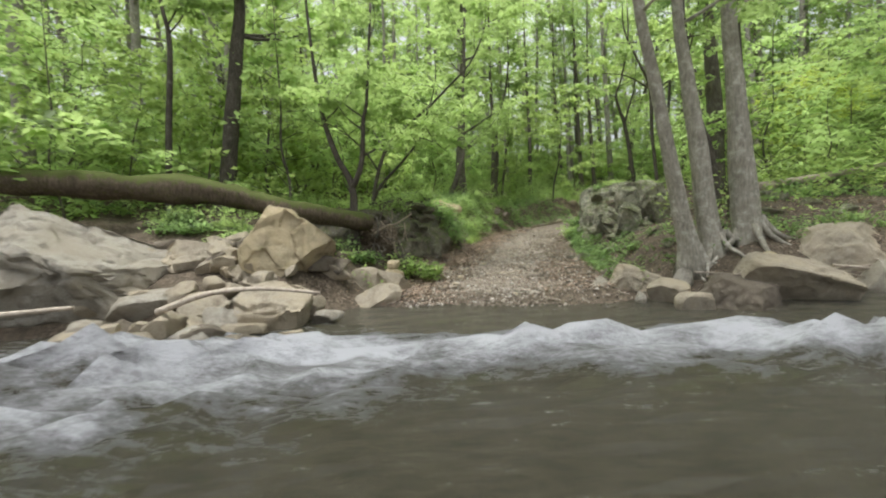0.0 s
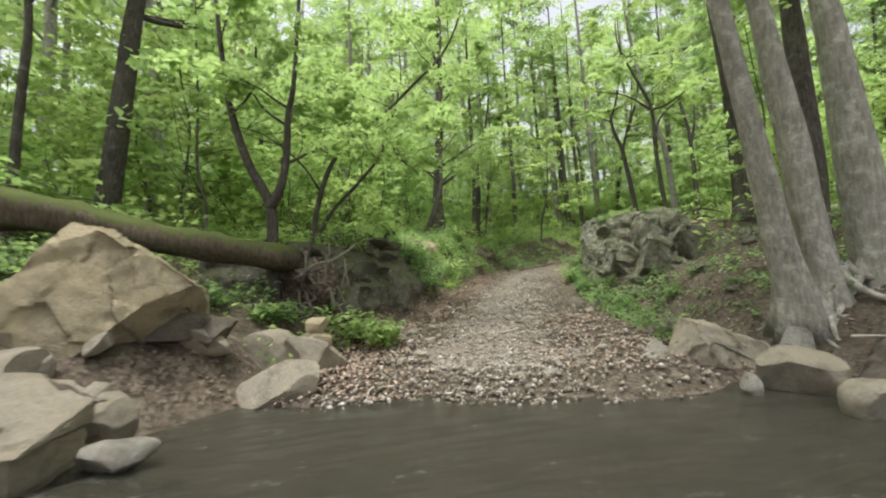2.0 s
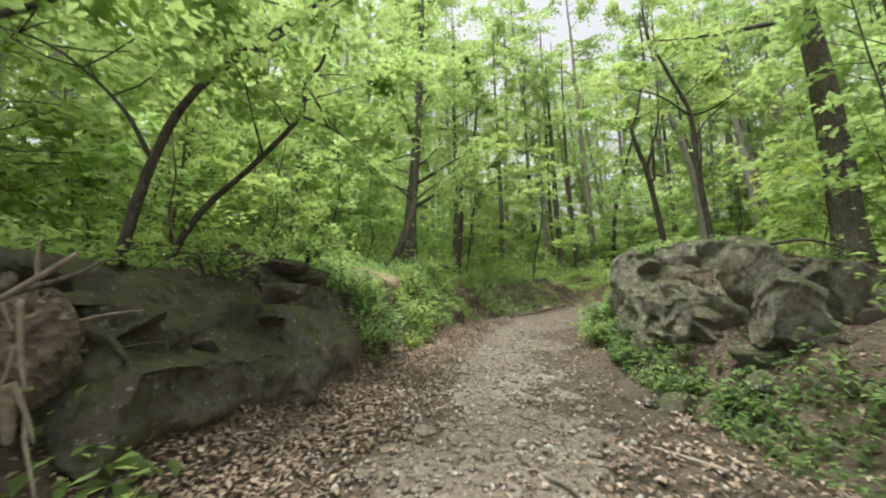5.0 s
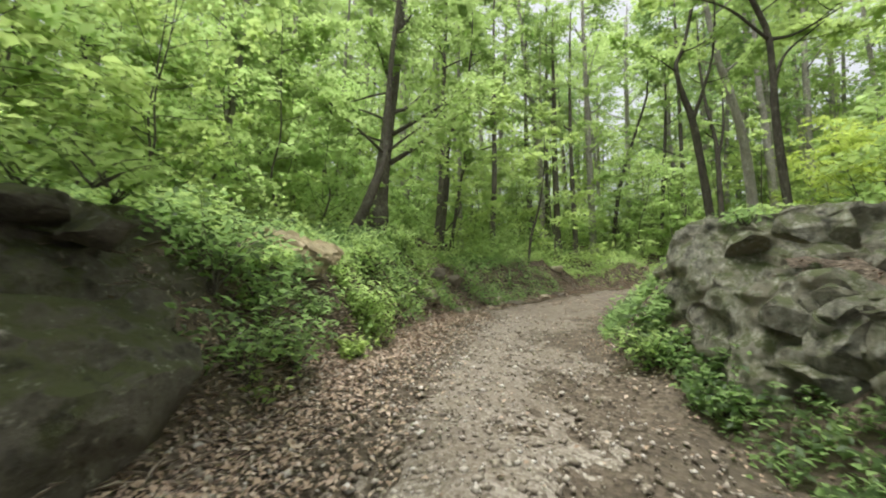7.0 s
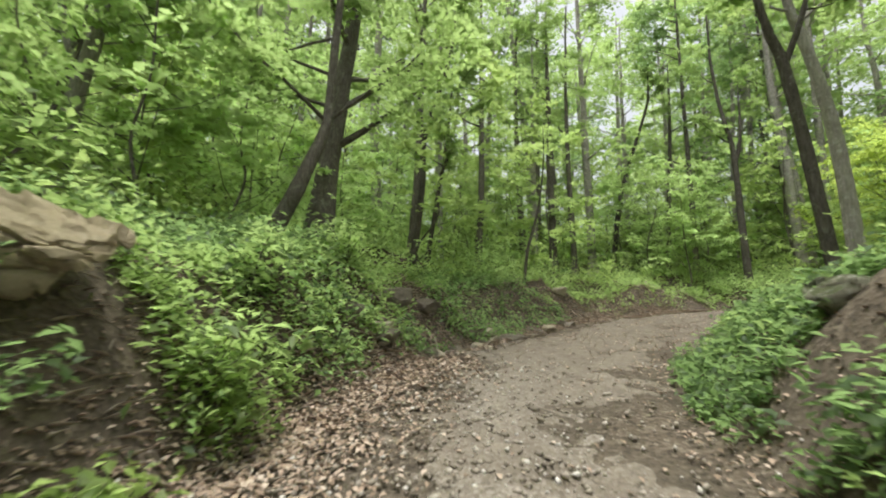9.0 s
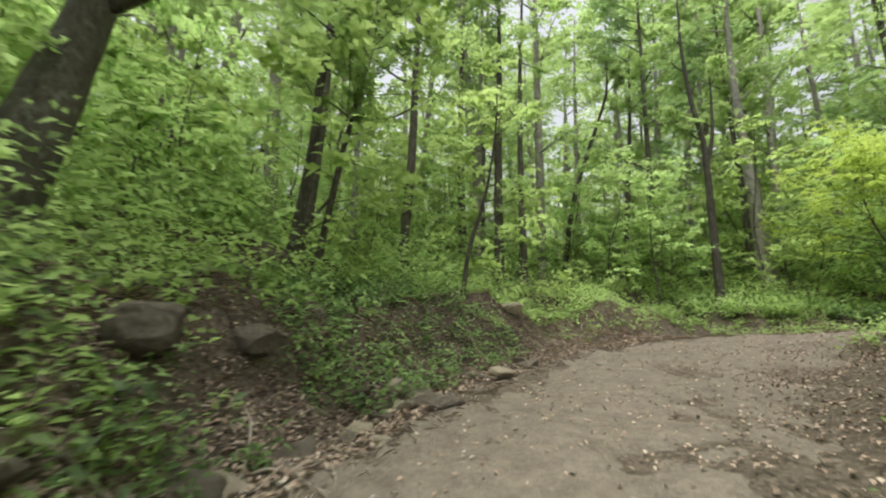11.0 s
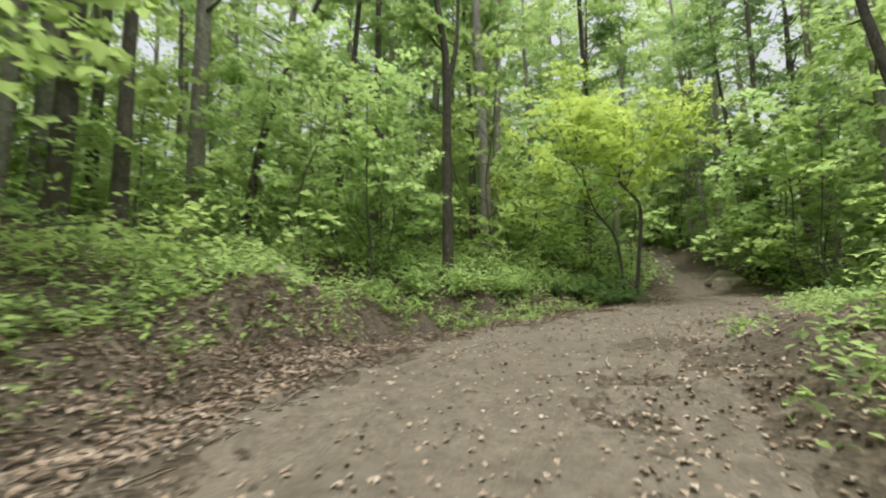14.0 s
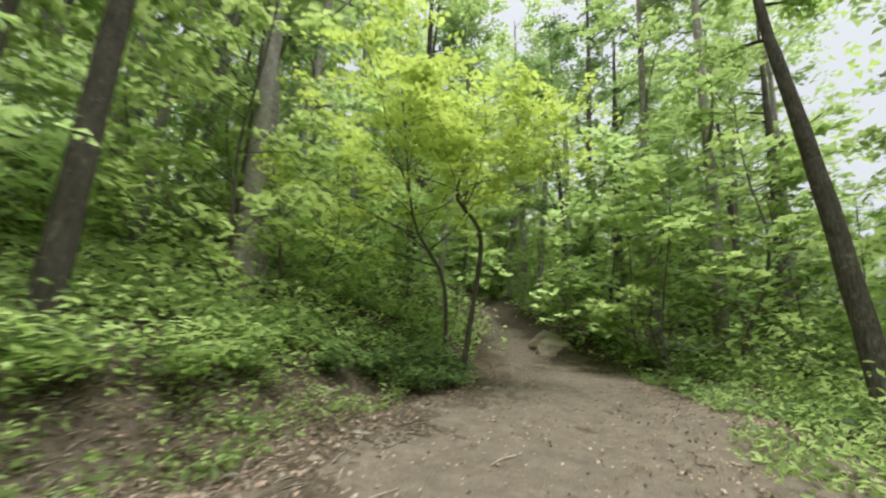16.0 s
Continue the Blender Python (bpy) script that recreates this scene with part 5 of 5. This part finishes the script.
def scatter_litter():
    rng = np.random.default_rng(41)
    n = 150000
    x, y = rng.uniform(-5, 38, n), rng.uniform(8, 38, n)
    z, d = land(x, y)
    wl = np.interp(y, [8, 14, 20, 26], [2.4, 2.0, 2.4, 3.2])
    want = np.exp(-((d - wl + 0.3) / 0.8) ** 2) + 0.5 * np.exp(-((d + wl) / 0.7) ** 2) + 0.16 + 0.55 * sstep(4, 9, x) + 0.7 * (d > 1.8) * (d < 4.5) * sstep(19, 21, y)
    want = want * np.where(np.abs(d) < 1.7, 0.4, 1.0)
    ok = (rng.uniform(0, 1, n) < want * (0.35 + vnoise(x * 0.9, y * 0.9, 44))) & (np.abs(d) < 9)
    c = np.stack([x, y, np.where(np.abs(d) < 2.4, np.maximum(z + 0.032, lying_z(x, y)), lying_z(x, y) + 0.01) + rng.uniform(0, 0.025, n)], 1)[ok]
    x, y = rng.uniform(-1, 4.5, 44000), rng.uniform(12, 23.5, 44000)
    z, d = land(x, y)
    ok = (rng.uniform(0, 1, len(x)) < np.exp(-((d - 1.8) / 0.75) ** 2))
    c = np.concatenate([c, np.stack([x, y, np.maximum(z + np.where(d < 1.8, 0.034, 0.0), lying_z(x, y)) + rng.uniform(0.005, 0.03, len(x))], 1)[ok]])
    x, y = np.concatenate([rng.normal(-0.6, 0.5, 3600), rng.normal(3.0, 0.7, 1400)]), rng.uniform(7.9, 12.0, 5000)
    ok = rng.uniform(0, 1, 5000) < 0.2 + vnoise(x * 1.4, y * 1.4, 50)
    c = np.concatenate([c, np.stack([x, y, np.maximum(lying_z(x, y), land(x, y)[0] + 0.034) + rng.uniform(0.005, 0.03, 5000)], 1)[ok]])
    x, y = rng.uniform(1.5, 16, 90000), rng.uniform(19.5, 34, 90000)
    z, d = land(x, y)
    ok = (d > 1.5) & (d < 4.6) & (rng.uniform(0, 1, len(x)) < 0.25 + 0.75 * vnoise(x * 0.8, y * 0.8, 47))
    c = np.concatenate([c, np.stack([x, y, lying_z(x, y) + np.where(d < 2.3, 0.035, 0.008) + rng.uniform(0, 0.03, len(x))], 1)[ok]])
    v, f = leaf_blades(c, 0.062, rng, 0.16, 0.3, 0.7)
    tagged(new("leaf_litter", fast_mesh("leaf_litter", v, f, LITTER)), "dry brown fallen leaves along the trail", "leaf litter", kind="stuff")


def scatter_twigs():
    """Thin broken twigs lying among the leaves on the banks."""
    rng = np.random.default_rng(48)
    x, y = rng.uniform(-1, 24, 60000), rng.uniform(11, 35, 60000)
    z, d = land(x, y)
    ok = (d > 1.2) & (d < 4.6) & (rng.uniform(0, 1, len(x)) < 0.9 * vnoise(x * 0.7, y * 0.7, 49))
    c = np.stack([x, y, np.maximum(lying_z(x, y), z) + 0.04], 1)[ok]
    v, f = leaf_blades(c, 0.24, rng, 0.12, 0.1, 0.06)
    tagged(new("twigs", fast_mesh("twigs", v, f, DRIFT)), "thin pale broken twigs among fallen leaves", "twigs", kind="stuff")


def scatter_pebbles():
    rng = np.random.default_rng(43)
    n = 13000
    k = rng.uniform(0, 1, n) ** 1.6
    x, y = 0.6 + 3.0 * k + rng.normal(0, 1.4, n), 7.0 + 16 * k + rng.normal(0, 0.8, n)
    z, d = land(x, y)
    ok = np.abs(d) < 2.6
    x, y, z = x[ok], y[ok], z[ok]
    m = len(x)
    s = 0.012 + 0.036 * rng.uniform(0, 1, m) ** 2.5
    base = np.array([(1, 0, 0), (0.2, 1, 0), (-1, 0.2, 0), (-0.1, -1, 0.1), (0.1, 0, 0.7), (0, 0.1, -0.6)])
    v = (base[None] + rng.normal(0, 0.18, (m, 6, 3))) * (s[:, None, None] * rng.uniform(0.6, 1.2, (m, 1, 3)))
    v = v + np.stack([x, y, z + 0.035], 1)[:, None, :]
    f = np.array([(0, 1, 4), (1, 2, 4), (2, 3, 4), (3, 0, 4), (1, 0, 5), (2, 1, 5), (3, 2, 5), (0, 3, 5)])
    F = (np.arange(m)[:, None, None] * 6 + f[None]).reshape(-1, 3)
    tagged(new("gravel", fast_mesh("gravel", v.reshape(-1, 3), F, PEBBLE)), "loose pale gravel on the trail and landing", "gravel", kind="stuff")


scatter_litter()
scatter_twigs()
scatter_pebbles()


# ---------------------------------------------------------------- fallen log, driftwood
def fallen_log():
    rng = np.random.default_rng(61)
    base = np.array((-1.5, 10.75, 1.75))
    log = thing("fallen_log", base, "mossy fallen tree trunk lying across the bank", "fallen log")
    ln = spline([(-1.82, 10.68, 1.82), (-3.16, 10.28, 2.10), (-4.30, 9.99, 2.38), (-5.37, 9.69, 2.67), (-7.45, 9.28, 2.87), (-9.49, 8.76, 3.00), (-10.67, 8.25, 2.98), (-12.47, 7.42, 2.72)], 30) - base
    v, f = tube(ln, np.interp(np.arange(30), [0, 3, 9, 13, 29], [0.2, 0.24, 0.25, 0.3, 0.27]) * (1 + 0.12 * np.sin(np.arange(30) * 1.9) + rng.normal(0, 0.05, 30)), 16, rng, 0.13)
    part("trunk", v, f, BARK_MOSS, log)
    clod = new("root_clod", rock_mesh("root_clod", (1.0, 0.8, 1.15), 62, SOIL, 12, 0.16, 5))
    clod.parent = log
    clod.location = Vector((-1.75, 10.9, 1.35)) - Vector(base)
    tagged(clod, "dark earth held in the upturned roots")
    for k in range(34):
        a = rng.uniform(0, 6.283)
        q, r = limb(np.array((-1.7, 10.8, 1.45)) - base + (rng.uniform(-0.3, 0.35), rng.normal(0, 0.2), rng.normal(0, 0.3)), (0.4 + rng.uniform(-0.3, 0.4), math.cos(a) * 0.9, math.sin(a) * 0.9 - 0.25), rng.uniform(0.5, 1.3), rng.uniform(0.015, 0.042), rng, -0.3)
        v, f = tube(q, r, 6, rng, 0.08)
        part("root", v, f, ROOT if k % 5 == 0 else BARK_BROWN, log, "bare broken root")

    for ends, r in (([(-1.78, 10.49, 1.52), (-1.61, 10.46, 1.66), (-1.41, 10.43, 1.75), (-1.22, 10.42, 1.77), (-1.00, 10.39, 1.88), (-0.75, 10.35, 2.03)], 0.028),
                    ([(-1.31, 10.53, 1.76), (-1.34, 10.55, 1.55), (-1.37, 10.58, 1.34)], 0.022),
                    ([(-0.95, 10.30, 1.79), (-0.93, 10.32, 1.53), (-0.90, 10.34, 1.34)], 0.016),
                    ([(-0.96, 10.32, 1.56), (-1.00, 10.34, 1.41), (-1.04, 10.35, 1.35)], 0.011),
                    ([(-1.31, 10.68, 1.32), (-1.27, 10.70, 1.13), (-1.25, 10.71, 0.99)], 0.05),
                    ([(-1.15, 10.56, 1.35), (-1.08, 10.58, 1.19), (-1.02, 10.59, 1.02)], 0.018)):
        v, f = tube(spline(ends, 14) - base, r * np.linspace(1, 0.5, 14), 7, rng, 0.1)
        part("root", v, f, ROOT, log, "long pale hanging root")


fallen_log()


def stick(line, r, seed, label, mat=None):
    rng = np.random.default_rng(seed)
    base = np.array(line[0], float)
    ln = spline(line, 12) - base
    v, f = tube(ln, r * np.linspace(1, 0.45, 12), 7, rng, 0.08)
    ob = new("stick", mesh_of("stick", v, f, mat or DRIFT))
    ob.matrix_world = pose(*base)
    return tagged(ob, label, "stick")


stick([(-4.1, 5.72, 0.55), (-3.3, 5.6, 0.8), (-2.5, 5.52, 0.86), (-1.66, 5.45, 0.78)], 0.05, 71, "long pale driftwood branch resting on stones")
stick([(-8.2, 5.6, 0.5), (-6.4, 5.5, 0.62), (-5.1, 5.5, 0.7)], 0.06, 72, "pale driftwood pole beside a huge slab")


# ---------------------------------------------------------------- shrubs near the trail
def shrub(place, height, stems, leaf, seed, label, size=0.13, per=34, lean=0.5, base=None):
    rng = np.random.default_rng(seed)
    x, y = place
    top = thing("shrub", (x, y, (ground_z(x, y) if base is None else base) - 0.03), label, "shrub", "leafy shrubs")
    pts = []
    for k in range(stems):
        a = rng.uniform(0, 6.283)
        q, r = limb((rng.normal(0, 0.05), rng.normal(0, 0.05), 0), (math.cos(a) * lean, math.sin(a) * lean, 1), height * rng.uniform(0.7, 1.15), 0.012, rng, -0.2)
        v, f = tube(q, r, 5, rng, 0.05)
        part("stem", v, f, BARK_DARK, top)
        pts.append(spray_points(q, per, 0.16 + height * 0.16, 0.05, rng))
    v, f = leaf_blades(np.concatenate(pts), size, rng, 0.3)
    ob = new("foliage", fast_mesh("foliage", v, f, leaf))
    ob.parent = top
    return top


STREAM_SHRUBS = [
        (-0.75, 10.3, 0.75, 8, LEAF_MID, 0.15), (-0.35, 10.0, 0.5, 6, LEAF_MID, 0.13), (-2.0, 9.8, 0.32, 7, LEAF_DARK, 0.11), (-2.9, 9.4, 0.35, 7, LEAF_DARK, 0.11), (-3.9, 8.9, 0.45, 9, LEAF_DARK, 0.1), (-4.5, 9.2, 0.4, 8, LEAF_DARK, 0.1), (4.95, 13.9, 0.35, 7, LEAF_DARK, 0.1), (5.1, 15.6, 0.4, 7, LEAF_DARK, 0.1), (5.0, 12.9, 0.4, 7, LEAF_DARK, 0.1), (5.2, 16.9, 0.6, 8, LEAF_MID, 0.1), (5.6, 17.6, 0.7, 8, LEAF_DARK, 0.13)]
BANK_SHRUBS = [
        # first three: deep green leaves, their dark colour also standing in for canopy shade
        (-0.2, 16.3, 1.1, 14, LEAF_DARK, 0.12), (0.3, 16.0, 0.9, 12, LEAF_DARK, 0.11), (0.1, 16.9, 0.8, 14, LEAF_DARK, 0.12), (-0.6, 17.0, 0.7, 14, LEAF_MID, 0.12), (0.6, 16.9, 0.7, 9, LEAF_DARK, 0.11), (1.1, 18.2, 0.4, 9, LEAF_BRIGHT, 0.12), (0.55, 18.1, 0.45, 10, LEAF_DARK, 0.11), (0.2, 18.0, 0.5, 10, LEAF_DARK, 0.11), (1.1, 19.6, 0.9, 9, LEAF_MID, 0.14), (0.0, 17.4, 0.6, 9, LEAF_MID, 0.12), (0.9, 21.2, 0.9, 9, LEAF_MID, 0.14), (2.0, 23.6, 0.8, 9, LEAF_MID, 0.14), (26.9, 30.9, 1.0, 12, LEAF_DARK, 0.15), (27.6, 30.6, 1.0, 12, LEAF_DARK, 0.15), (28.3, 30.2, 0.9, 12, LEAF_DARK, 0.15)]
BEND_SHRUBS = [
        (25.9, 31.4, 0.8, 10, LEAF_DARK, 0.15), (28.8, 30.6, 1.1, 12, LEAF_DARK, 0.13), (27.2, 29.9, 0.7, 10, LEAF_DARK, 0.13), (29.6, 30.9, 1.2, 12, LEAF_MID, 0.14), (26.2, 30.4, 0.7, 10, LEAF_DARK, 0.13), (24.8, 31.6, 0.8, 10, LEAF_DARK, 0.13), (22.2, 32.6, 0.9, 10, LEAF_MID, 0.15), (21.2, 33.0, 0.9, 10, LEAF_MID, 0.15), (23.2, 32.4, 0.8, 10, LEAF_MID, 0.15), (19.3, 33.6, 0.8, 10, LEAF_MID, 0.15), (18.0, 33.6, 0.7, 9, LEAF_MID, 0.15)]
for k, (px, py, h, n, lf, sz) in enumerate(STREAM_SHRUBS + BANK_SHRUBS + BEND_SHRUBS):
    shrub((px, py), h, n, lf, 400 + k, "leafy green shrub at the edge of the trail", sz)


# ---------------------------------------------------------------- dead wood and loose stones
stick([(10.7, 14.0, 2.6), (12.6, 14.1, 2.85), (15.1, 14.1, 3.2)], 0.17, 73, "pale weathered log lying in the undergrowth")
stick([(7.9, 15.2, 2.95), (8.6, 15.1, 3.02), (9.3, 15.05, 2.85)], 0.035, 74, "thin bare branch across the mossy boulders", BARK_DARK)
stick([(15.5, 34.0, ground_z(15.5, 34.0) + 0.1), (16.1, 33.4, ground_z(16.1, 33.4) + 0.15)], 0.14, 75, "short rotten log end on the low bank")
for k in range(14):
    sr = np.random.default_rng(900 + k)
    sx, sy = ((2.6 + sr.uniform(-1, 1.6), 9.0 + sr.uniform(-0.6, 2.4)) if k < 8 else (12 + sr.uniform(0, 16), 28.5 + sr.uniform(-1.5, 2.5)))
    sa, sl = sr.uniform(0, 6.283), sr.uniform(0.25, 0.6)
    ends = [(sx, sy), (sx + math.cos(sa) * sl * 0.5, sy + math.sin(sa) * sl * 0.5 + 0.03), (sx + math.cos(sa) * sl, sy + math.sin(sa) * sl)]
    stick([(a, b, ground_z(a, b) + 0.045) for a, b in ends], sr.uniform(0.012, 0.025), 910 + k, "short broken stick lying on the trail")
for k in range(46):
    sr = np.random.default_rng(950 + k)
    t = sr.uniform(0, 1)
    if k < 26:
        sx, sy = 1.0 + 2.2 * t + sr.normal(0, 1.3), 7.9 + 6 * t
    else:
        sx, sy = 9 + 22 * t, 26.5 + 4.5 * min(1, t * 3) + sr.normal(0, 1.6)
    s = sr.uniform(0.08, 0.2)
    rock("stone", (sx, sy, ground_z(sx, sy) + s * 0.15), (s * 1.3, s, s * 0.6), sr.uniform(0, 360), 950 + k, ROCK_TAN if k % 2 else ROCK_GREY, "loose stone half sunk in the trail", "rock", "loose stones on the trail", 9, 0.05, 3)
for x, y, s in [(14.9, 35.5, 0.7), (15.2, 35.2, 0.6), (9.4, 30.3, 0.45), (37.6, 27.2, 1.3), (38.9, 27.6, 1.6), (39.8, 33.0, 1.2), (3.0, 24.5, 0.6), (3.8, 25.6, 0.5), (2.2, 22.9, 0.5)]:
    rock("stone", (x, y, ground_z(x, y) + s * 0.12), (s * 1.3, s, s * 0.75), x * 37, int(x * 100), ROCK_BROWN if x < 4 else ROCK_TAN, "grey stone bedded in the bank", "rock", "stones bedded in the bank", 9, 0.12, 5, flat=0.66, boxy=2.8)
for k in range(34):
    sr = np.random.default_rng(1200 + k)
    t = sr.uniform(0, 1)
    sx, sy = 2.6 + 6.5 * t + sr.normal(0, 0.35), 22.6 + 5.8 * t ** 0.8 + sr.normal(0, 0.35)
    s = sr.uniform(0.12, 0.42)
    rock("stone", (sx, sy, ground_z(sx, sy) + s * 0.1), (s * 1.4, s, s * 0.7), sr.uniform(0, 360), 1200 + k, ROCK_BROWN if k % 3 else ROCK_TAN, "stone showing in the cut bank", "rock", "stones in the cut bank", 12, 0.08, 3, flat=0.36)
for k in range(26):
    sr = np.random.default_rng(1300 + k)
    if k < 14:
        t = sr.uniform(0, 1)
        sx, sy, sl = 2.8 + 6.5 * t, 22.8 + 5.6 * t ** 0.8, sr.uniform(0.4, 1.0)
        words = "thin root hanging from the cut bank"
    else:
        sx, sy, sl = sr.uniform(-1.4, 3.8), sr.uniform(7.6, 11.0), sr.uniform(0.3, 0.9)
        words = "thin brown twig on the gravel landing"
    sa = sr.uniform(0, 6.283)
    ends = [(sx + math.cos(sa + q * 0.3) * sl * q, sy + math.sin(sa + q * 0.3) * sl * q) for q in (0, 0.35, 0.7, 1)]
    stick([(a, b, ground_z(a, b) + 0.035 + 0.03 * (i % 2)) for i, (a, b) in enumerate(ends)], sr.uniform(0.008, 0.02), 1300 + k, words, BARK_BROWN if k % 2 else DRIFT)
for k, (px, py) in enumerate([(-2.6, 12.0), (-2.1, 12.9), (-1.5, 13.6), (-2.6, 14.0), (-1.9, 14.7), (-1.2, 15.2), (-0.8, 15.6), (-0.5, 14.9)]):
    shrub((px, py), 0.5, 8, LEAF_MID, 460 + k, "leafy green plant growing on the rock ledge", 0.11, 26, 0.8, 2.2 if py < 14.3 else 2.68)
for k in range(16):
    sr = np.random.default_rng(1500 + k)
    sx, sy, s = sr.uniform(-6.2, -3.9), sr.uniform(7.0, 8.0), sr.uniform(0.18, 0.42)
    rock("stone", (sx, sy, ground_z(sx, sy) + s * 0.2), (s * 1.3, s, s * 0.85), sr.uniform(0, 360), 1500 + k, ROCK_TAN if k % 3 else ROCK_BROWN, "small angular stone behind the bank boulders", "rock", "small stones on the left bank", 13, 0.08, 3, flat=0.36, boxy=3.5)
for k in range(62):
    sr = np.random.default_rng(1600 + k)
    sx, sy, s = sr.uniform(4.0, 9.6), sr.uniform(8.9, 14.2), 0.1 + 0.5 * sr.uniform(0, 1) ** 2
    rock("stone", (sx, sy, ground_z(sx, sy) + s * 0.12), (s * 1.4, s, s * 0.7), sr.uniform(0, 360), 1600 + k, ROCK_MOSS if k % 3 else ROCK_BROWN, "grey stone lying on the leafy slope", "rock", "stones on the slope", 12, 0.08, 3, flat=0.38)
stick([(6.36, 7.20, 0.53), (7.16, 7.31, 0.61), (7.95, 7.32, 0.64)], 0.03, 1700, "bleached driftwood stick caught among boulders")
stick([(6.56, 7.20, 0.60), (7.06, 7.30, 0.55), (7.56, 7.30, 0.43)], 0.022, 1701, "bleached driftwood stick caught among boulders")
stick([(6.92, 7.21, 0.67), (7.59, 7.31, 0.59), (8.27, 7.31, 0.44)], 0.026, 1702, "bleached driftwood stick caught among boulders")
stick([(5.06, 7.19, 0.57), (5.76, 7.30, 0.61), (6.45, 7.30, 0.60)], 0.02, 1703, "bleached driftwood stick caught among boulders")
stick([(4.46, 7.19, 0.65), (5.00, 7.29, 0.60), (5.53, 7.29, 0.49)], 0.015, 1704, "bleached driftwood stick caught among boulders")
for k, (px, py, pz, h) in enumerate([(6.3, 16.5, 2.95, 0.3), (7.0, 16.9, 3.1, 0.35), (7.9, 16.7, 3.1, 0.35), (8.4, 15.9, 2.9, 0.4)]):
    shrub((px, py), h, 8, LEAF_MID if k % 2 else LEAF_DARK, 480 + k, "small green plant rooted on the rock outcrop", 0.09, 20, 0.9, pz)
# plants added under the raised log; their dark leaves stand for its shade
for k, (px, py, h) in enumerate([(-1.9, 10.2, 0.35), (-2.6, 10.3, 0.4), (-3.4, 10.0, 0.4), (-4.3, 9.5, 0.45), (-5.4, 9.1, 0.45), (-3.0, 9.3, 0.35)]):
    shrub((px, py), h, 9, LEAF_DARK, 490 + k, "dark-leaved plant filling the gap under a fallen log", 0.1, 24, 0.9)
for k in range(16):
    sr = np.random.default_rng(520 + k)
    shrub((sr.uniform(-6.6, -3.6), sr.uniform(8.9, 10.3)), sr.uniform(0.35, 0.6), 9, LEAF_MID if k % 3 else LEAF_DARK, 520 + k, "low green plant on the soil behind the boulders", 0.11, 24, 0.9)
for k in range(12):
    sr = np.random.default_rng(1600 + k)
    sx, sy, s = sr.uniform(-4.1, -2.4), sr.uniform(6.9, 7.5), sr.uniform(0.2, 0.42)
    rock("stone", (sx, sy, ground_z(sx, sy) + s * 0.2), (s * 1.2, s, s * 0.9), sr.uniform(0, 360), 1600 + k, ROCK_TAN, "small angular stone below the tall tan boulder", "rock", "small stones on the left bank", 13, 0.08, 3, flat=0.36, boxy=3.5)
